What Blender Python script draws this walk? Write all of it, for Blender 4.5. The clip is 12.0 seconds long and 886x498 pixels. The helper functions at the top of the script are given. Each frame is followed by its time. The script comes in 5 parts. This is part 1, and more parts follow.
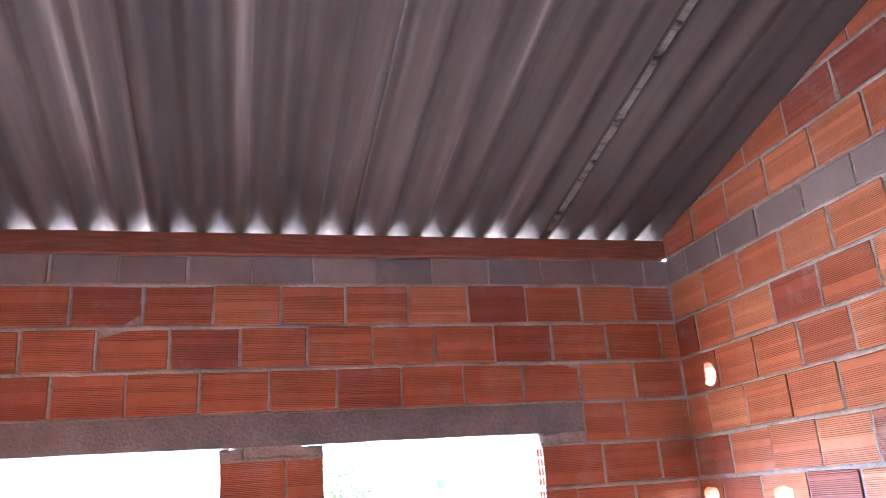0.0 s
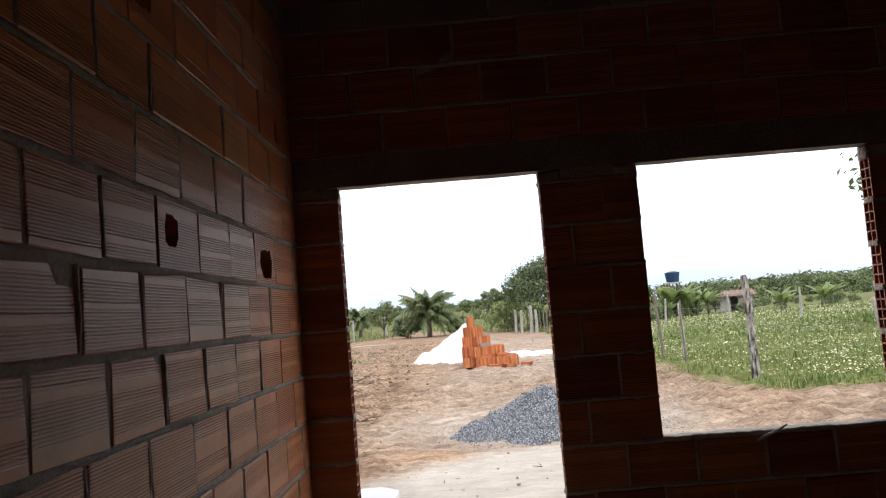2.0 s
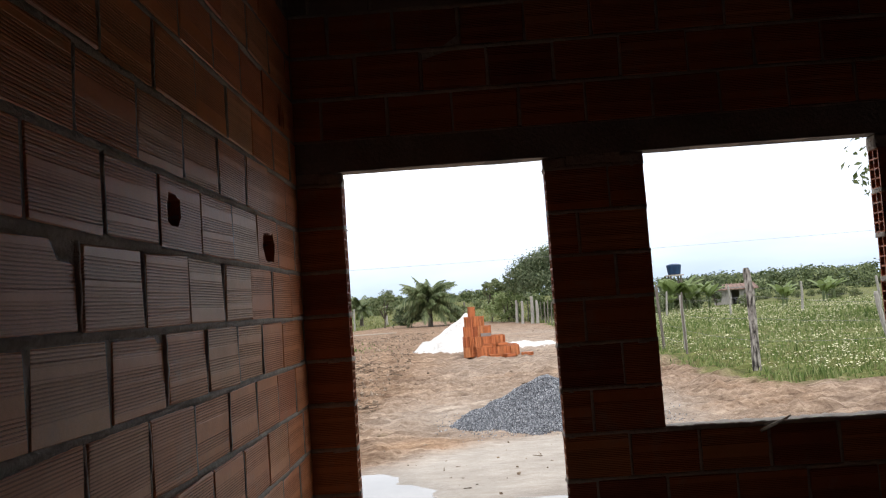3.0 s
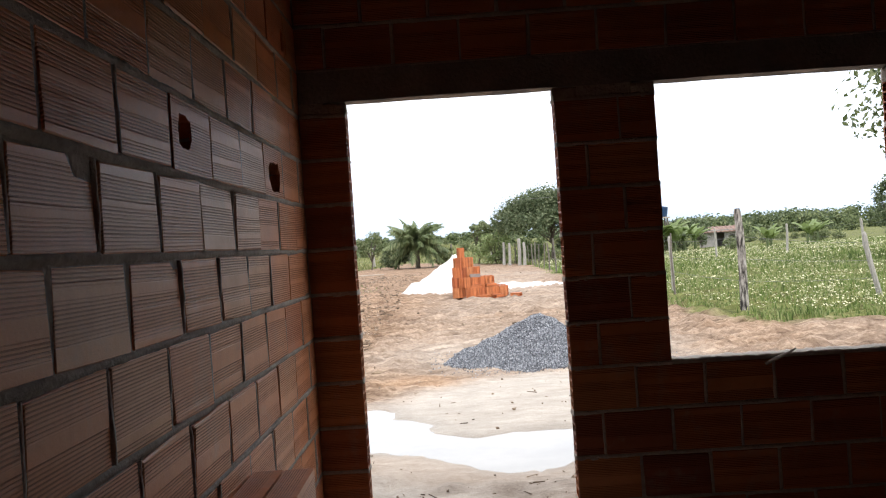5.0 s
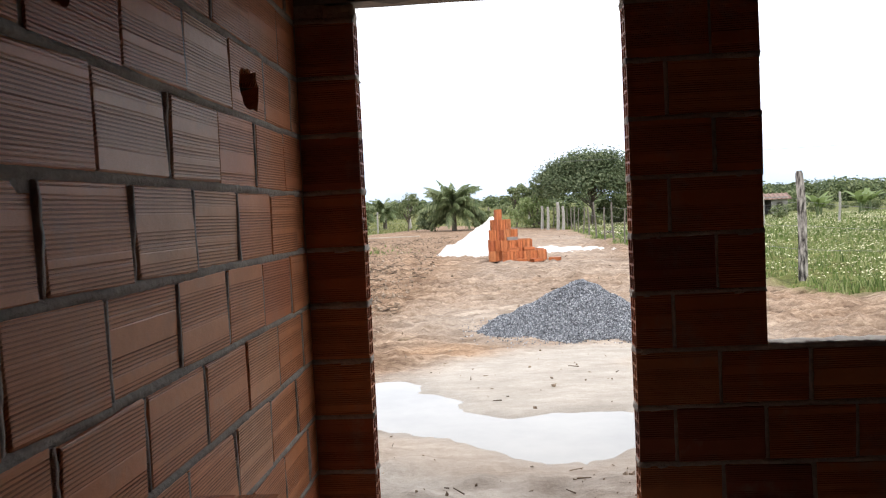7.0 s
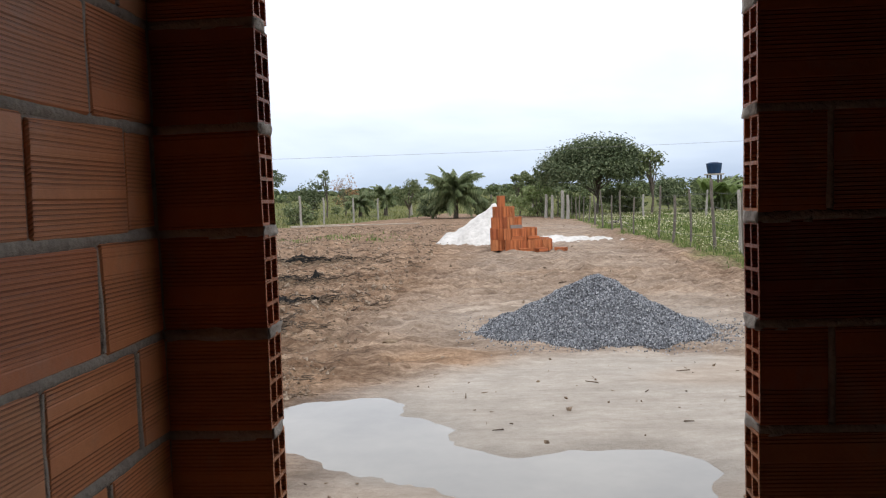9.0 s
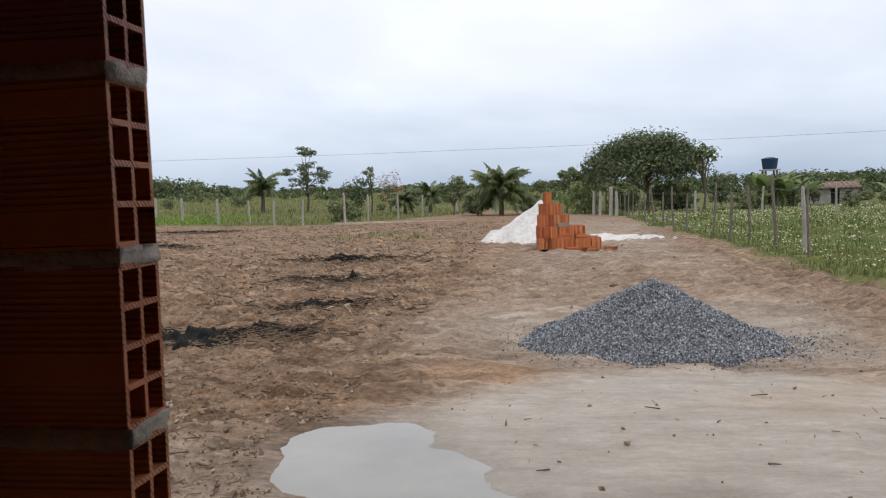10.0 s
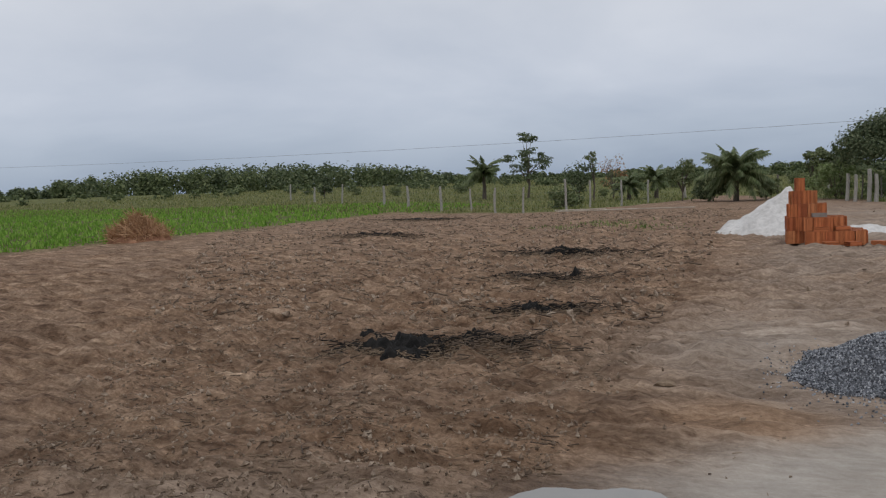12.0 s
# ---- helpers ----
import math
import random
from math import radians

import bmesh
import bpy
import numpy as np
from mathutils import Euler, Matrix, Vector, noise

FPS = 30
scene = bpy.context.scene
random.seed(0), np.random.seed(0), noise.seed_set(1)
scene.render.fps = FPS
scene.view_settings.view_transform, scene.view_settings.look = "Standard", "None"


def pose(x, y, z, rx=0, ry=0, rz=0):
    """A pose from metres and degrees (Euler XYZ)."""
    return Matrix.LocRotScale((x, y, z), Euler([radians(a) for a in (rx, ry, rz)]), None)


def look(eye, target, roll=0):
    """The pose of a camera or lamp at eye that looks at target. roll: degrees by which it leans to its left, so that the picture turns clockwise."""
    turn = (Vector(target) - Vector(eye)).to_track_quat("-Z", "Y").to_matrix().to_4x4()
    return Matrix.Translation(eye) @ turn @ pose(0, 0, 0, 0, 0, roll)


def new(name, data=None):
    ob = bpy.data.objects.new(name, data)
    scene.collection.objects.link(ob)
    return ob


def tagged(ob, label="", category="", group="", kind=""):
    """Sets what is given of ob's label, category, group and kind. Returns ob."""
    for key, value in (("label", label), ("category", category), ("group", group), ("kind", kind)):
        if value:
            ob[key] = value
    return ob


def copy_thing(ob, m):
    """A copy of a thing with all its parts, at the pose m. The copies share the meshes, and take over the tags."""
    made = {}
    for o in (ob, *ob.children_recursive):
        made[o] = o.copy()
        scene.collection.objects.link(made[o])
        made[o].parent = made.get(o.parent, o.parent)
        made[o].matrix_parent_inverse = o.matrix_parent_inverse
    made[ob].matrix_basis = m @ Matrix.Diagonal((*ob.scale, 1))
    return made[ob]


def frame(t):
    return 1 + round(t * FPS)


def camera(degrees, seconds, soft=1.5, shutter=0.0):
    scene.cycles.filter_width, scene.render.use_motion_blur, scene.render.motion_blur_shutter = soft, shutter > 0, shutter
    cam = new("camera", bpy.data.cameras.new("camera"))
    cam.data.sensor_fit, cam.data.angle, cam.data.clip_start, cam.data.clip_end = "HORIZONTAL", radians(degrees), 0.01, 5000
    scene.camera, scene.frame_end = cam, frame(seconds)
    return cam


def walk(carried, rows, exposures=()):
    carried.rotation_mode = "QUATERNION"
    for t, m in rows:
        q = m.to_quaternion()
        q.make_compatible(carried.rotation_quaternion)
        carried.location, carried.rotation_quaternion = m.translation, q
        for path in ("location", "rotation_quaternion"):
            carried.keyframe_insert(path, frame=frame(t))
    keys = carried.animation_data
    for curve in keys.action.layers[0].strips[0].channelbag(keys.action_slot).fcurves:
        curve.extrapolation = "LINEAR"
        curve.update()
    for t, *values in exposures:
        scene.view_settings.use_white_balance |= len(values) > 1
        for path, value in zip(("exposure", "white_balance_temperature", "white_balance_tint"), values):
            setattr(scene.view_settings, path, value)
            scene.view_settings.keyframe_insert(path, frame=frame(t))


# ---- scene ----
cam = camera(58.8, 12.0, 1.15, 0.2)
PATH = [
    (0, (1.241, -3.758, 1.824), (1.742, -1.919, 2.431), -3.9),
    (0.3, (1.244, -3.789, 1.817), (1.636, -1.928, 2.437), -4.1),
    (0.5, (1.205, -3.69, 1.802), (1.475, -1.817, 2.447), -3.9),
    (1, (0.856, -3.668, 1.603), (1.054, -1.763, 2.18), -6.2),
    (1.5, (0.816, -3.705, 1.488), (0.834, -1.721, 1.739), -5.0),
    (2, (0.790, -3.681, 1.463), (0.737, -1.689, 1.632), -4.6),
    (2.5, (0.789, -3.677, 1.462), (0.731, -1.684, 1.624), -4.1),
    (3, (0.778, -3.655, 1.447), (0.719, -1.661, 1.591), -3.9),
    (5, (0.681, -3.598, 1.411), (0.647, -1.598, 1.407), -3.8),
    (5.5, (0.752, -3.489, 1.386), (0.717, -1.49, 1.366), -3.2),
    (6, (0.829, -3.316, 1.384), (0.757, -1.318, 1.331), -2.8),
    (6.5, (0.763, -3.119, 1.357), (0.620, -1.126, 1.256), -1.9),
    (7, (0.685, -2.815, 1.344), (0.552, -0.822, 1.252), -2.7),
    (7.2, (0.696, -2.728, 1.321), (0.586, -0.733, 1.221), -2.6),
    (8.8, (0.682, -1.669, 1.305), (0.539, 0.322, 1.184), -1.6),
    (9, (0.675, -1.527, 1.279), (0.536, 0.465, 1.156), -1.8),
    (9.5, (0.718, -1.207, 1.29), (0.483, 0.775, 1.164), -2.5),
    (10, (0.678, -0.809, 1.283), (0.423, 1.171, 1.155), -1.8),
    (10.5, (0.624, -0.523, 1.29), (0.354, 1.451, 1.114), -1.3),
    (11, (0.631, -0.184, 1.299), (0.134, 1.745, 1.114), -2.1),
    (11.5, (0.499, 0.051, 1.341), (-0.22, 1.909, 1.169), -2.8),
    (12, (0.395, 0.171, 1.381), (-0.395, 2.002, 1.235), -2.3),
]
EXPOSURES = [(0.0, 6.2, 4700, 14), (0.6, 5.9, 4700, 14), (1.0, 5.05, 5000, 13), (1.25, 3.9, 5600, 12), (1.5, 2.55, 6300, 11), (1.8, 0.9, 6500, 10), (2.1, 0.7, 6500, 10), (2.5, 0.52, 6500, 10), (3.0, 0.45, 6500, 10), (4.0, 0.65, 6500, 10), (5.0, 0.86, 6500, 10), (5.5, 0.86, 6500, 10), (6.0, 0.80, 6500, 10), (6.5, 0.93, 6500, 10), (7.0, 0.74, 6500, 10),
             (8.0, 0.45, 6500, 10), (9.0, 0.06, 6450, 10), (9.5, 0.05, 6450, 10), (10.0, -0.24, 6500, 10), (10.5, -0.20, 6550, 10), (11.0, -0.30, 6600, 10), (11.5, -0.70, 6400, 10), (12.0, -0.88, 6350, 10)]
walk(cam, [(t, look(eye, target, roll)) for t, eye, target, roll in PATH], EXPOSURES)

# ---- world and sun: a bright overcast sky ----
world = bpy.data.worlds.new("overcast_sky")
scene.world = world
world.use_nodes = True
wn, wl = world.node_tree.nodes, world.node_tree.links
wn.clear()


def wnode(kind, **values):
    n = wn.new(kind)
    for key, v in values.items():
        n.inputs[key].default_value = v
    return n


def wmath(op, a, b=None):
    n = wn.new("ShaderNodeMath")
    n.operation = op
    for i, v in enumerate((a, b)):
        if v is None:
            continue
        if isinstance(v, (int, float)):
            n.inputs[i].default_value = v
        else:
            wl.new(v, n.inputs[i])
    return n.outputs[0]


coord = wn.new("ShaderNodeTexCoord")
sep = wn.new("ShaderNodeSeparateXYZ")
wl.new(coord.outputs["Generated"], sep.inputs[0])
up = wmath("ADD", wmath("MAXIMUM", sep.outputs[2], 0.0), 0.22)
comb = wn.new("ShaderNodeCombineXYZ")
wl.new(wmath("DIVIDE", sep.outputs[0], up), comb.inputs[0])
wl.new(wmath("DIVIDE", sep.outputs[1], up), comb.inputs[1])
clouds = wnode("ShaderNodeTexNoise", Scale=0.75, Detail=6.0, Roughness=0.52, Distortion=0.25)
wl.new(comb.outputs[0], clouds.inputs["Vector"])
cloud_ramp = wn.new("ShaderNodeValToRGB")
cloud_ramp.color_ramp.elements[0].position, cloud_ramp.color_ramp.elements[0].color = 0.36, (0.89, 0.92, 0.97, 1)
cloud_ramp.color_ramp.elements[1].position, cloud_ramp.color_ramp.elements[1].color = 0.60, (1.12, 1.12, 1.13, 1)
wl.new(clouds.outputs["Fac"], cloud_ramp.inputs[0])
haze = wn.new("ShaderNodeValToRGB")
haze.color_ramp.elements[0].position, haze.color_ramp.elements[0].color = 0.015, (0.46, 0.56, 0.72, 1)
mid = haze.color_ramp.elements.new(0.12)
mid.color = (0.90, 0.94, 1.03, 1)
haze.color_ramp.elements[2].position, haze.color_ramp.elements[2].color = 0.34, (1.17, 1.16, 1.15, 1)
wl.new(sep.outputs[2], haze.inputs[0])
tint = wn.new("ShaderNodeMix")
tint.data_type, tint.blend_type = "RGBA", "MULTIPLY"
tint.inputs["Factor"].default_value = 1.0
wl.new(cloud_ramp.outputs[0], tint.inputs[6])
wl.new(haze.outputs[0], tint.inputs[7])
sky = wn.new("ShaderNodeTexSky")
sky.sky_type, sky.sun_disc, sky.sun_elevation, sky.sun_rotation = "NISHITA", False, radians(58), radians(150)
blue = wnode("ShaderNodeBackground", Strength=0.02)
wl.new(sky.outputs[0], blue.inputs[0])
grey = wnode("ShaderNodeBackground", Strength=1.0)
wl.new(tint.outputs[2], grey.inputs[0])
both = wn.new("ShaderNodeAddShader")
wl.new(blue.outputs[0], both.inputs[0])
wl.new(grey.outputs[0], both.inputs[1])
wl.new(both.outputs[0], wn.new("ShaderNodeOutputWorld").inputs[0])

sun = new("sun", bpy.data.lights.new("sun", "SUN"))
sun.data.energy, sun.data.angle, sun.data.color = 1.0, radians(25), (1.0, 0.96, 0.9)
sun.matrix_world = look((0, 0, 30), (-7, 13, 6))


# ---- materials ----
def material(name, roughness=0.9, metallic=0.0, specular=0.3):
    m = bpy.data.materials.new(name)
    m.use_nodes = True
    b = m.node_tree.nodes["Principled BSDF"]
    b.inputs["Roughness"].default_value = roughness
    b.inputs["Metallic"].default_value = metallic
    b.inputs["Specular IOR Level"].default_value = specular
    return m, m.node_tree.nodes, m.node_tree.links, b


def ramp(n, l, source, stops):
    r = n.new("ShaderNodeValToRGB")
    while len(r.color_ramp.elements) < len(stops):
        r.color_ramp.elements.new(0.5)
    for e, (p, c) in zip(r.color_ramp.elements, stops):
        e.position, e.color = p, (*c, 1)
    l.new(source, r.inputs[0])
    return r.outputs[0]


def fac(n, l, source, lo, hi):
    r = n.new("ShaderNodeMapRange")
    r.inputs[1].default_value, r.inputs[2].default_value = lo, hi
    l.new(source, r.inputs[0])
    return r.outputs[0]


def noise_of(n, l, scale, detail=4.0, rough=0.6, stretch=None, space="Object"):
    c = n.new("ShaderNodeTexCoord")
    t = n.new("ShaderNodeTexNoise")
    t.inputs["Scale"].default_value, t.inputs["Detail"].default_value, t.inputs["Roughness"].default_value = scale, detail, rough
    if space == "Position":
        out = n.new("ShaderNodeNewGeometry").outputs["Position"]
    else:
        out = c.outputs[space]
    if stretch:
        mp = n.new("ShaderNodeMapping")
        mp.inputs["Scale"].default_value = stretch
        l.new(out, mp.inputs[0])
        out = mp.outputs[0]
    l.new(out, t.inputs["Vector"])
    return t.outputs["Fac"]


def mix(n, l, f, a, b, blend="MIX"):
    m = n.new("ShaderNodeMix")
    m.data_type, m.blend_type = "RGBA", blend
    for slot, v in ((0, f), (6, a), (7, b)):
        if isinstance(v, (int, float)):
            m.inputs[slot].default_value = v
        elif isinstance(v, tuple):
            m.inputs[slot].default_value = (*v, 1)
        else:
            l.new(v, m.inputs[slot])
    return m.outputs[2]


def bump(n, l, b, height, strength=0.5, distance=0.01, after=None):
    k = n.new("ShaderNodeBump")
    k.inputs["Strength"].default_value, k.inputs["Distance"].default_value = strength, distance
    l.new(height, k.inputs["Height"])
    if after:
        l.new(after, k.inputs["Normal"])
    l.new(k.outputs[0], b.inputs["Normal"])
    return k.outputs[0]


def brick_material(name, dark, mid, light, smear=0.5, ribs=True, gloss=0.52, shine=0.4):
    m, n, l, b = material(name, gloss, 0.0, shine)
    info = n.new("ShaderNodeObjectInfo")
    base = ramp(n, l, info.outputs["Random"], [(0.0, dark), (0.28, mid), (0.7, mid), (1.0, light)])
    mott = noise_of(n, l, 6, 6, 0.65, space="Position")
    base = mix(n, l, fac(n, l, mott, 0.35, 0.7), mix(n, l, 1.0, base, (0.84, 0.80, 0.78), "MULTIPLY"), base)
    fine = noise_of(n, l, 90, 3, 0.6, (1, 1, 6))
    base = mix(n, l, fac(n, l, fine, 0.3, 0.75), mix(n, l, 1.0, base, (0.88, 0.86, 0.84), "MULTIPLY"), base)
    spill = noise_of(n, l, 4.2, 5, 0.7, space="Position")
    base = mix(n, l, mix(n, l, smear, (0, 0, 0), fac(n, l, spill, 0.54, 0.68)), base, (0.36, 0.31, 0.27))
    l.new(base, b.inputs["Base Color"])
    first = bump(n, l, b, noise_of(n, l, 40, 5, 0.7), 0.35, 0.004)
    if ribs:
        c = n.new("ShaderNodeTexCoord")
        w = n.new("ShaderNodeTexWave")
        w.bands_direction = "Z"
        w.inputs["Scale"].default_value, w.inputs["Distortion"].default_value, w.inputs["Detail"].default_value = 40, 0.15, 1.0
        w.inputs["Detail Scale"].default_value = 0.6
        # the die leaves some bands smooth, and each brick is ribbed differently
        split = n.new("ShaderNodeSeparateXYZ")
        l.new(c.outputs["Object"], split.inputs[0])
        around = n.new("ShaderNodeMath")
        around.operation = "ADD"
        l.new(split.outputs[1], around.inputs[0])
        l.new(split.outputs[2], around.inputs[1])
        girth = n.new("ShaderNodeCombineXYZ")
        l.new(split.outputs[0], girth.inputs[0])
        l.new(around.outputs[0], girth.inputs[2])
        l.new(girth.outputs[0], w.inputs["Vector"])
        shift = n.new("ShaderNodeMath")
        shift.operation = "MULTIPLY_ADD"
        shift.inputs[1].default_value = 60.0
        l.new(info.outputs["Random"], shift.inputs[0])
        l.new(around.outputs[0], shift.inputs[2])
        band = n.new("ShaderNodeTexNoise")
        band.noise_dimensions = "1D"
        band.inputs["Scale"].default_value, band.inputs["Detail"].default_value = 16, 2
        l.new(shift.outputs[0], band.inputs["W"])
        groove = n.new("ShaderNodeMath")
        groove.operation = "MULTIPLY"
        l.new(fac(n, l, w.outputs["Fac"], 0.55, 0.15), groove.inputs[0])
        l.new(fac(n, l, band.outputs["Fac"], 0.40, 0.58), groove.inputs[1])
        # shade in the grooves, painted as a darker base colour to strengthen the ribs
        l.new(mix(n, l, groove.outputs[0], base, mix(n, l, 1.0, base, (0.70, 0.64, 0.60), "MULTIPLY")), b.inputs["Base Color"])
        deep = n.new("ShaderNodeMath")
        deep.operation = "SUBTRACT"
        deep.inputs[0].default_value = 1.0
        l.new(groove.outputs[0], deep.inputs[1])
        bump(n, l, b, deep.outputs[0], 1.0, 0.006, first)
    return m


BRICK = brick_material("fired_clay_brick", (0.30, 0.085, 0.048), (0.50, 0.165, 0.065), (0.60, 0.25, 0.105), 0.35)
# brick for the left wall and its pile, stronger light painted into the colour
BRICK_LIT = brick_material("lit_clay_brick", (0.66, 0.20, 0.08), (0.80, 0.31, 0.125), (0.84, 0.44, 0.24), 0.2, True, 0.45, 0.6)
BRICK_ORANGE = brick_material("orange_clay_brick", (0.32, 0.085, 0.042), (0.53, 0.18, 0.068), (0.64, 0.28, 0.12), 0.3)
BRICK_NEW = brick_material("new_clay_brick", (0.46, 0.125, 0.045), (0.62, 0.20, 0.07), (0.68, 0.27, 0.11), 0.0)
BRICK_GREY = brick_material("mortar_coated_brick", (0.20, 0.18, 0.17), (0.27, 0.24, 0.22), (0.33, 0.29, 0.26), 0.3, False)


def speckled(name, stops, scale=8, detail=6, roughness=0.92, strength=0.6, distance=0.01, fine=60, stretch=None, specular=0.3, space="Object"):
    m, n, l, b = material(name, roughness, 0.0, specular)
    one = noise_of(n, l, scale, detail, 0.62, stretch, space)
    col = ramp(n, l, one, stops)
    two = noise_of(n, l, fine, 4, 0.6, stretch, space)
    col = mix(n, l, fac(n, l, two, 0.3, 0.7), mix(n, l, 1.0, col, (0.74, 0.74, 0.74), "MULTIPLY"), col)
    l.new(col, b.inputs["Base Color"])
    bump(n, l, b, two, strength, distance)
    return m


MORTAR = speckled("cement_mortar", [(0.3, (0.302, 0.263, 0.23)), (0.7, (0.515, 0.459, 0.403))], 7, strength=0.9, distance=0.008)
FLOOR = speckled("sandy_screed", [(0.3, (0.20, 0.18, 0.155)), (0.7, (0.30, 0.27, 0.235))], 3, strength=0.5)
CONCRETE = speckled("raw_concrete", [(0.3, (0.17, 0.155, 0.145)), (0.7, (0.28, 0.265, 0.25))], 5, strength=0.5)
WOOD_RED = speckled("red_brown_timber", [(0.3, (0.20, 0.075, 0.045)), (0.7, (0.34, 0.14, 0.085))], 6, fine=40, stretch=(1, 12, 12), strength=0.3)
WOOD_POST = speckled("weathered_fence_wood", [(0.3, (0.09, 0.078, 0.066)), (0.7, (0.27, 0.24, 0.205))], 5, fine=40, stretch=(8, 8, 1))
WOOD_WHITE = speckled("pale_peeled_wood", [(0.3, (0.26, 0.245, 0.22)), (0.7, (0.50, 0.475, 0.43))], 5, fine=30, stretch=(8, 8, 1))
WOOD_BURNT = speckled("half_charred_wood", [(0.42, (0.035, 0.031, 0.028)), (0.50, (0.22, 0.20, 0.18)), (0.60, (0.44, 0.41, 0.37))], 6, fine=40, stretch=(2.6, 2.6, 0.7))
BARK = speckled("bark", [(0.3, (0.07, 0.055, 0.045)), (0.7, (0.19, 0.16, 0.13))], 6, fine=30, stretch=(5, 5, 1))
SAND = speckled("white_sand", [(0.3, (0.62, 0.60, 0.58)), (0.7, (0.80, 0.78, 0.76))], 1.6, strength=0.7, distance=0.05, fine=9)
CHAR = speckled("black_ash", [(0.35, (0.006, 0.006, 0.006)), (0.75, (0.034, 0.031, 0.029))], 14, strength=0.8, distance=0.02)
STRAW = speckled("dry_straw", [(0.3, (0.17, 0.12, 0.08)), (0.7, (0.37, 0.28, 0.195))], 3)
TWIG = speckled("dead_twigs", [(0.3, (0.07, 0.05, 0.04)), (0.7, (0.22, 0.16, 0.11))], 3)
BRUSH = speckled("dry_red_brush", [(0.3, (0.257, 0.121, 0.074)), (0.7, (0.486, 0.27, 0.162))], 3)
CLOD = speckled("earth_clod", [(0.32, (0.10, 0.068, 0.046)), (0.5, (0.27, 0.20, 0.145)), (0.66, (0.50, 0.41, 0.32))], 9)
TANK = speckled("blue_plastic_tank", [(0.3, (0.015, 0.035, 0.09)), (0.7, (0.02, 0.06, 0.14))], 2, roughness=0.5)
ROOF_TILE = speckled("clay_roof_tile", [(0.3, (0.20, 0.13, 0.11)), (0.7, (0.33, 0.22, 0.18))], 2)
WALL_WHITE = speckled("limewashed_wall", [(0.3, (0.28, 0.265, 0.25)), (0.7, (0.42, 0.40, 0.375))], 2)
LAP = speckled("blotched_lap_strip", [(0.40, (0.012, 0.011, 0.010)), (0.47, (0.15, 0.13, 0.115)), (0.7, (0.23, 0.205, 0.185))], 3.2, fine=30, stretch=(1, 2.0, 1))
WIRE = speckled("dull_wire", [(0.3, (0.16, 0.16, 0.16)), (0.7, (0.28, 0.28, 0.28))], 3, roughness=0.6)
FLOWER = speckled("white_petals", [(0.3, (0.60, 0.58, 0.34)), (0.7, (0.76, 0.74, 0.54))], 3)
BOARD = speckled("pale_boards", [(0.3, (0.40, 0.34, 0.28)), (0.7, (0.58, 0.51, 0.43))], 3)


def island_material(name, stops, roughness=0.8, specular=0.3, translucent=0.0):
    m, n, l, b = material(name, roughness, 0.0, specular)
    g = n.new("ShaderNodeNewGeometry")
    l.new(ramp(n, l, g.outputs["Random Per Island"], stops), b.inputs["Base Color"])
    if translucent:
        b.inputs["Subsurface Weight"].default_value = 0.0
        t = n.new("ShaderNodeBsdfTranslucent")
        l.new(ramp(n, l, g.outputs["Random Per Island"], stops), t.inputs[0])
        s = n.new("ShaderNodeMixShader")
        s.inputs[0].default_value = translucent
        l.new(b.outputs[0], s.inputs[1])
        l.new(t.outputs[0], s.inputs[2])
        l.new(s.outputs[0], n["Material Output"].inputs[0])
    return m


GRAVEL = island_material("crushed_blue_stone", [(0.0, (0.035, 0.038, 0.045)), (0.40, (0.15, 0.16, 0.18)), (0.80, (0.33, 0.345, 0.375)), (1.0, (0.54, 0.55, 0.57))], 0.85)
LEAF_DARK = island_material("dark_leaves", [(0.0, (0.041, 0.065, 0.027)), (0.5, (0.099, 0.132, 0.061)), (1.0, (0.212, 0.242, 0.137))], 0.6, 0.4, 0.25)
LEAF_MID = island_material("green_leaves", [(0.0, (0.068, 0.094, 0.034)), (0.5, (0.144, 0.178, 0.072)), (1.0, (0.25, 0.276, 0.144))], 0.6, 0.4, 0.25)
LEAF_PALM = island_material("palm_leaves", [(0.0, (0.073, 0.11, 0.04)), (0.5, (0.168, 0.212, 0.091)), (1.0, (0.293, 0.315, 0.176))], 0.5, 0.4, 0.35)
LEAF_BANANA = island_material("banana_leaves", [(0.0, (0.136, 0.192, 0.064)), (0.5, (0.224, 0.288, 0.112)), (1.0, (0.336, 0.376, 0.192))], 0.5, 0.4, 0.4)
LEAF_WOOD = island_material("mixed_wood_leaves", [(0.0, (0.045, 0.065, 0.024)), (0.5, (0.105, 0.14, 0.055)), (1.0, (0.21, 0.24, 0.11))], 0.6, 0.4, 0.25)
LEAF_DRY = island_material("dry_reddish_leaves", [(0.0, (0.24, 0.13, 0.065)), (0.5, (0.40, 0.235, 0.125)), (1.0, (0.50, 0.32, 0.19))], 0.8, 0.3, 0.2)
GRASS = island_material("meadow_grass", [(0.0, (0.07, 0.105, 0.03)), (0.5, (0.155, 0.22, 0.058)), (1.0, (0.33, 0.345, 0.16))], 0.7, 0.3, 0.3)
FIELD_GRASS = island_material("field_grass", [(0.0, (0.10, 0.12, 0.04)), (0.5, (0.20, 0.215, 0.075)), (1.0, (0.36, 0.33, 0.17))], 0.7, 0.3, 0.3)
LAWN = island_material("lawn_grass", [(0.0, (0.108, 0.216, 0.026)), (0.6, (0.192, 0.36, 0.048)), (1.0, (0.312, 0.444, 0.096))], 0.7, 0.3, 0.3)

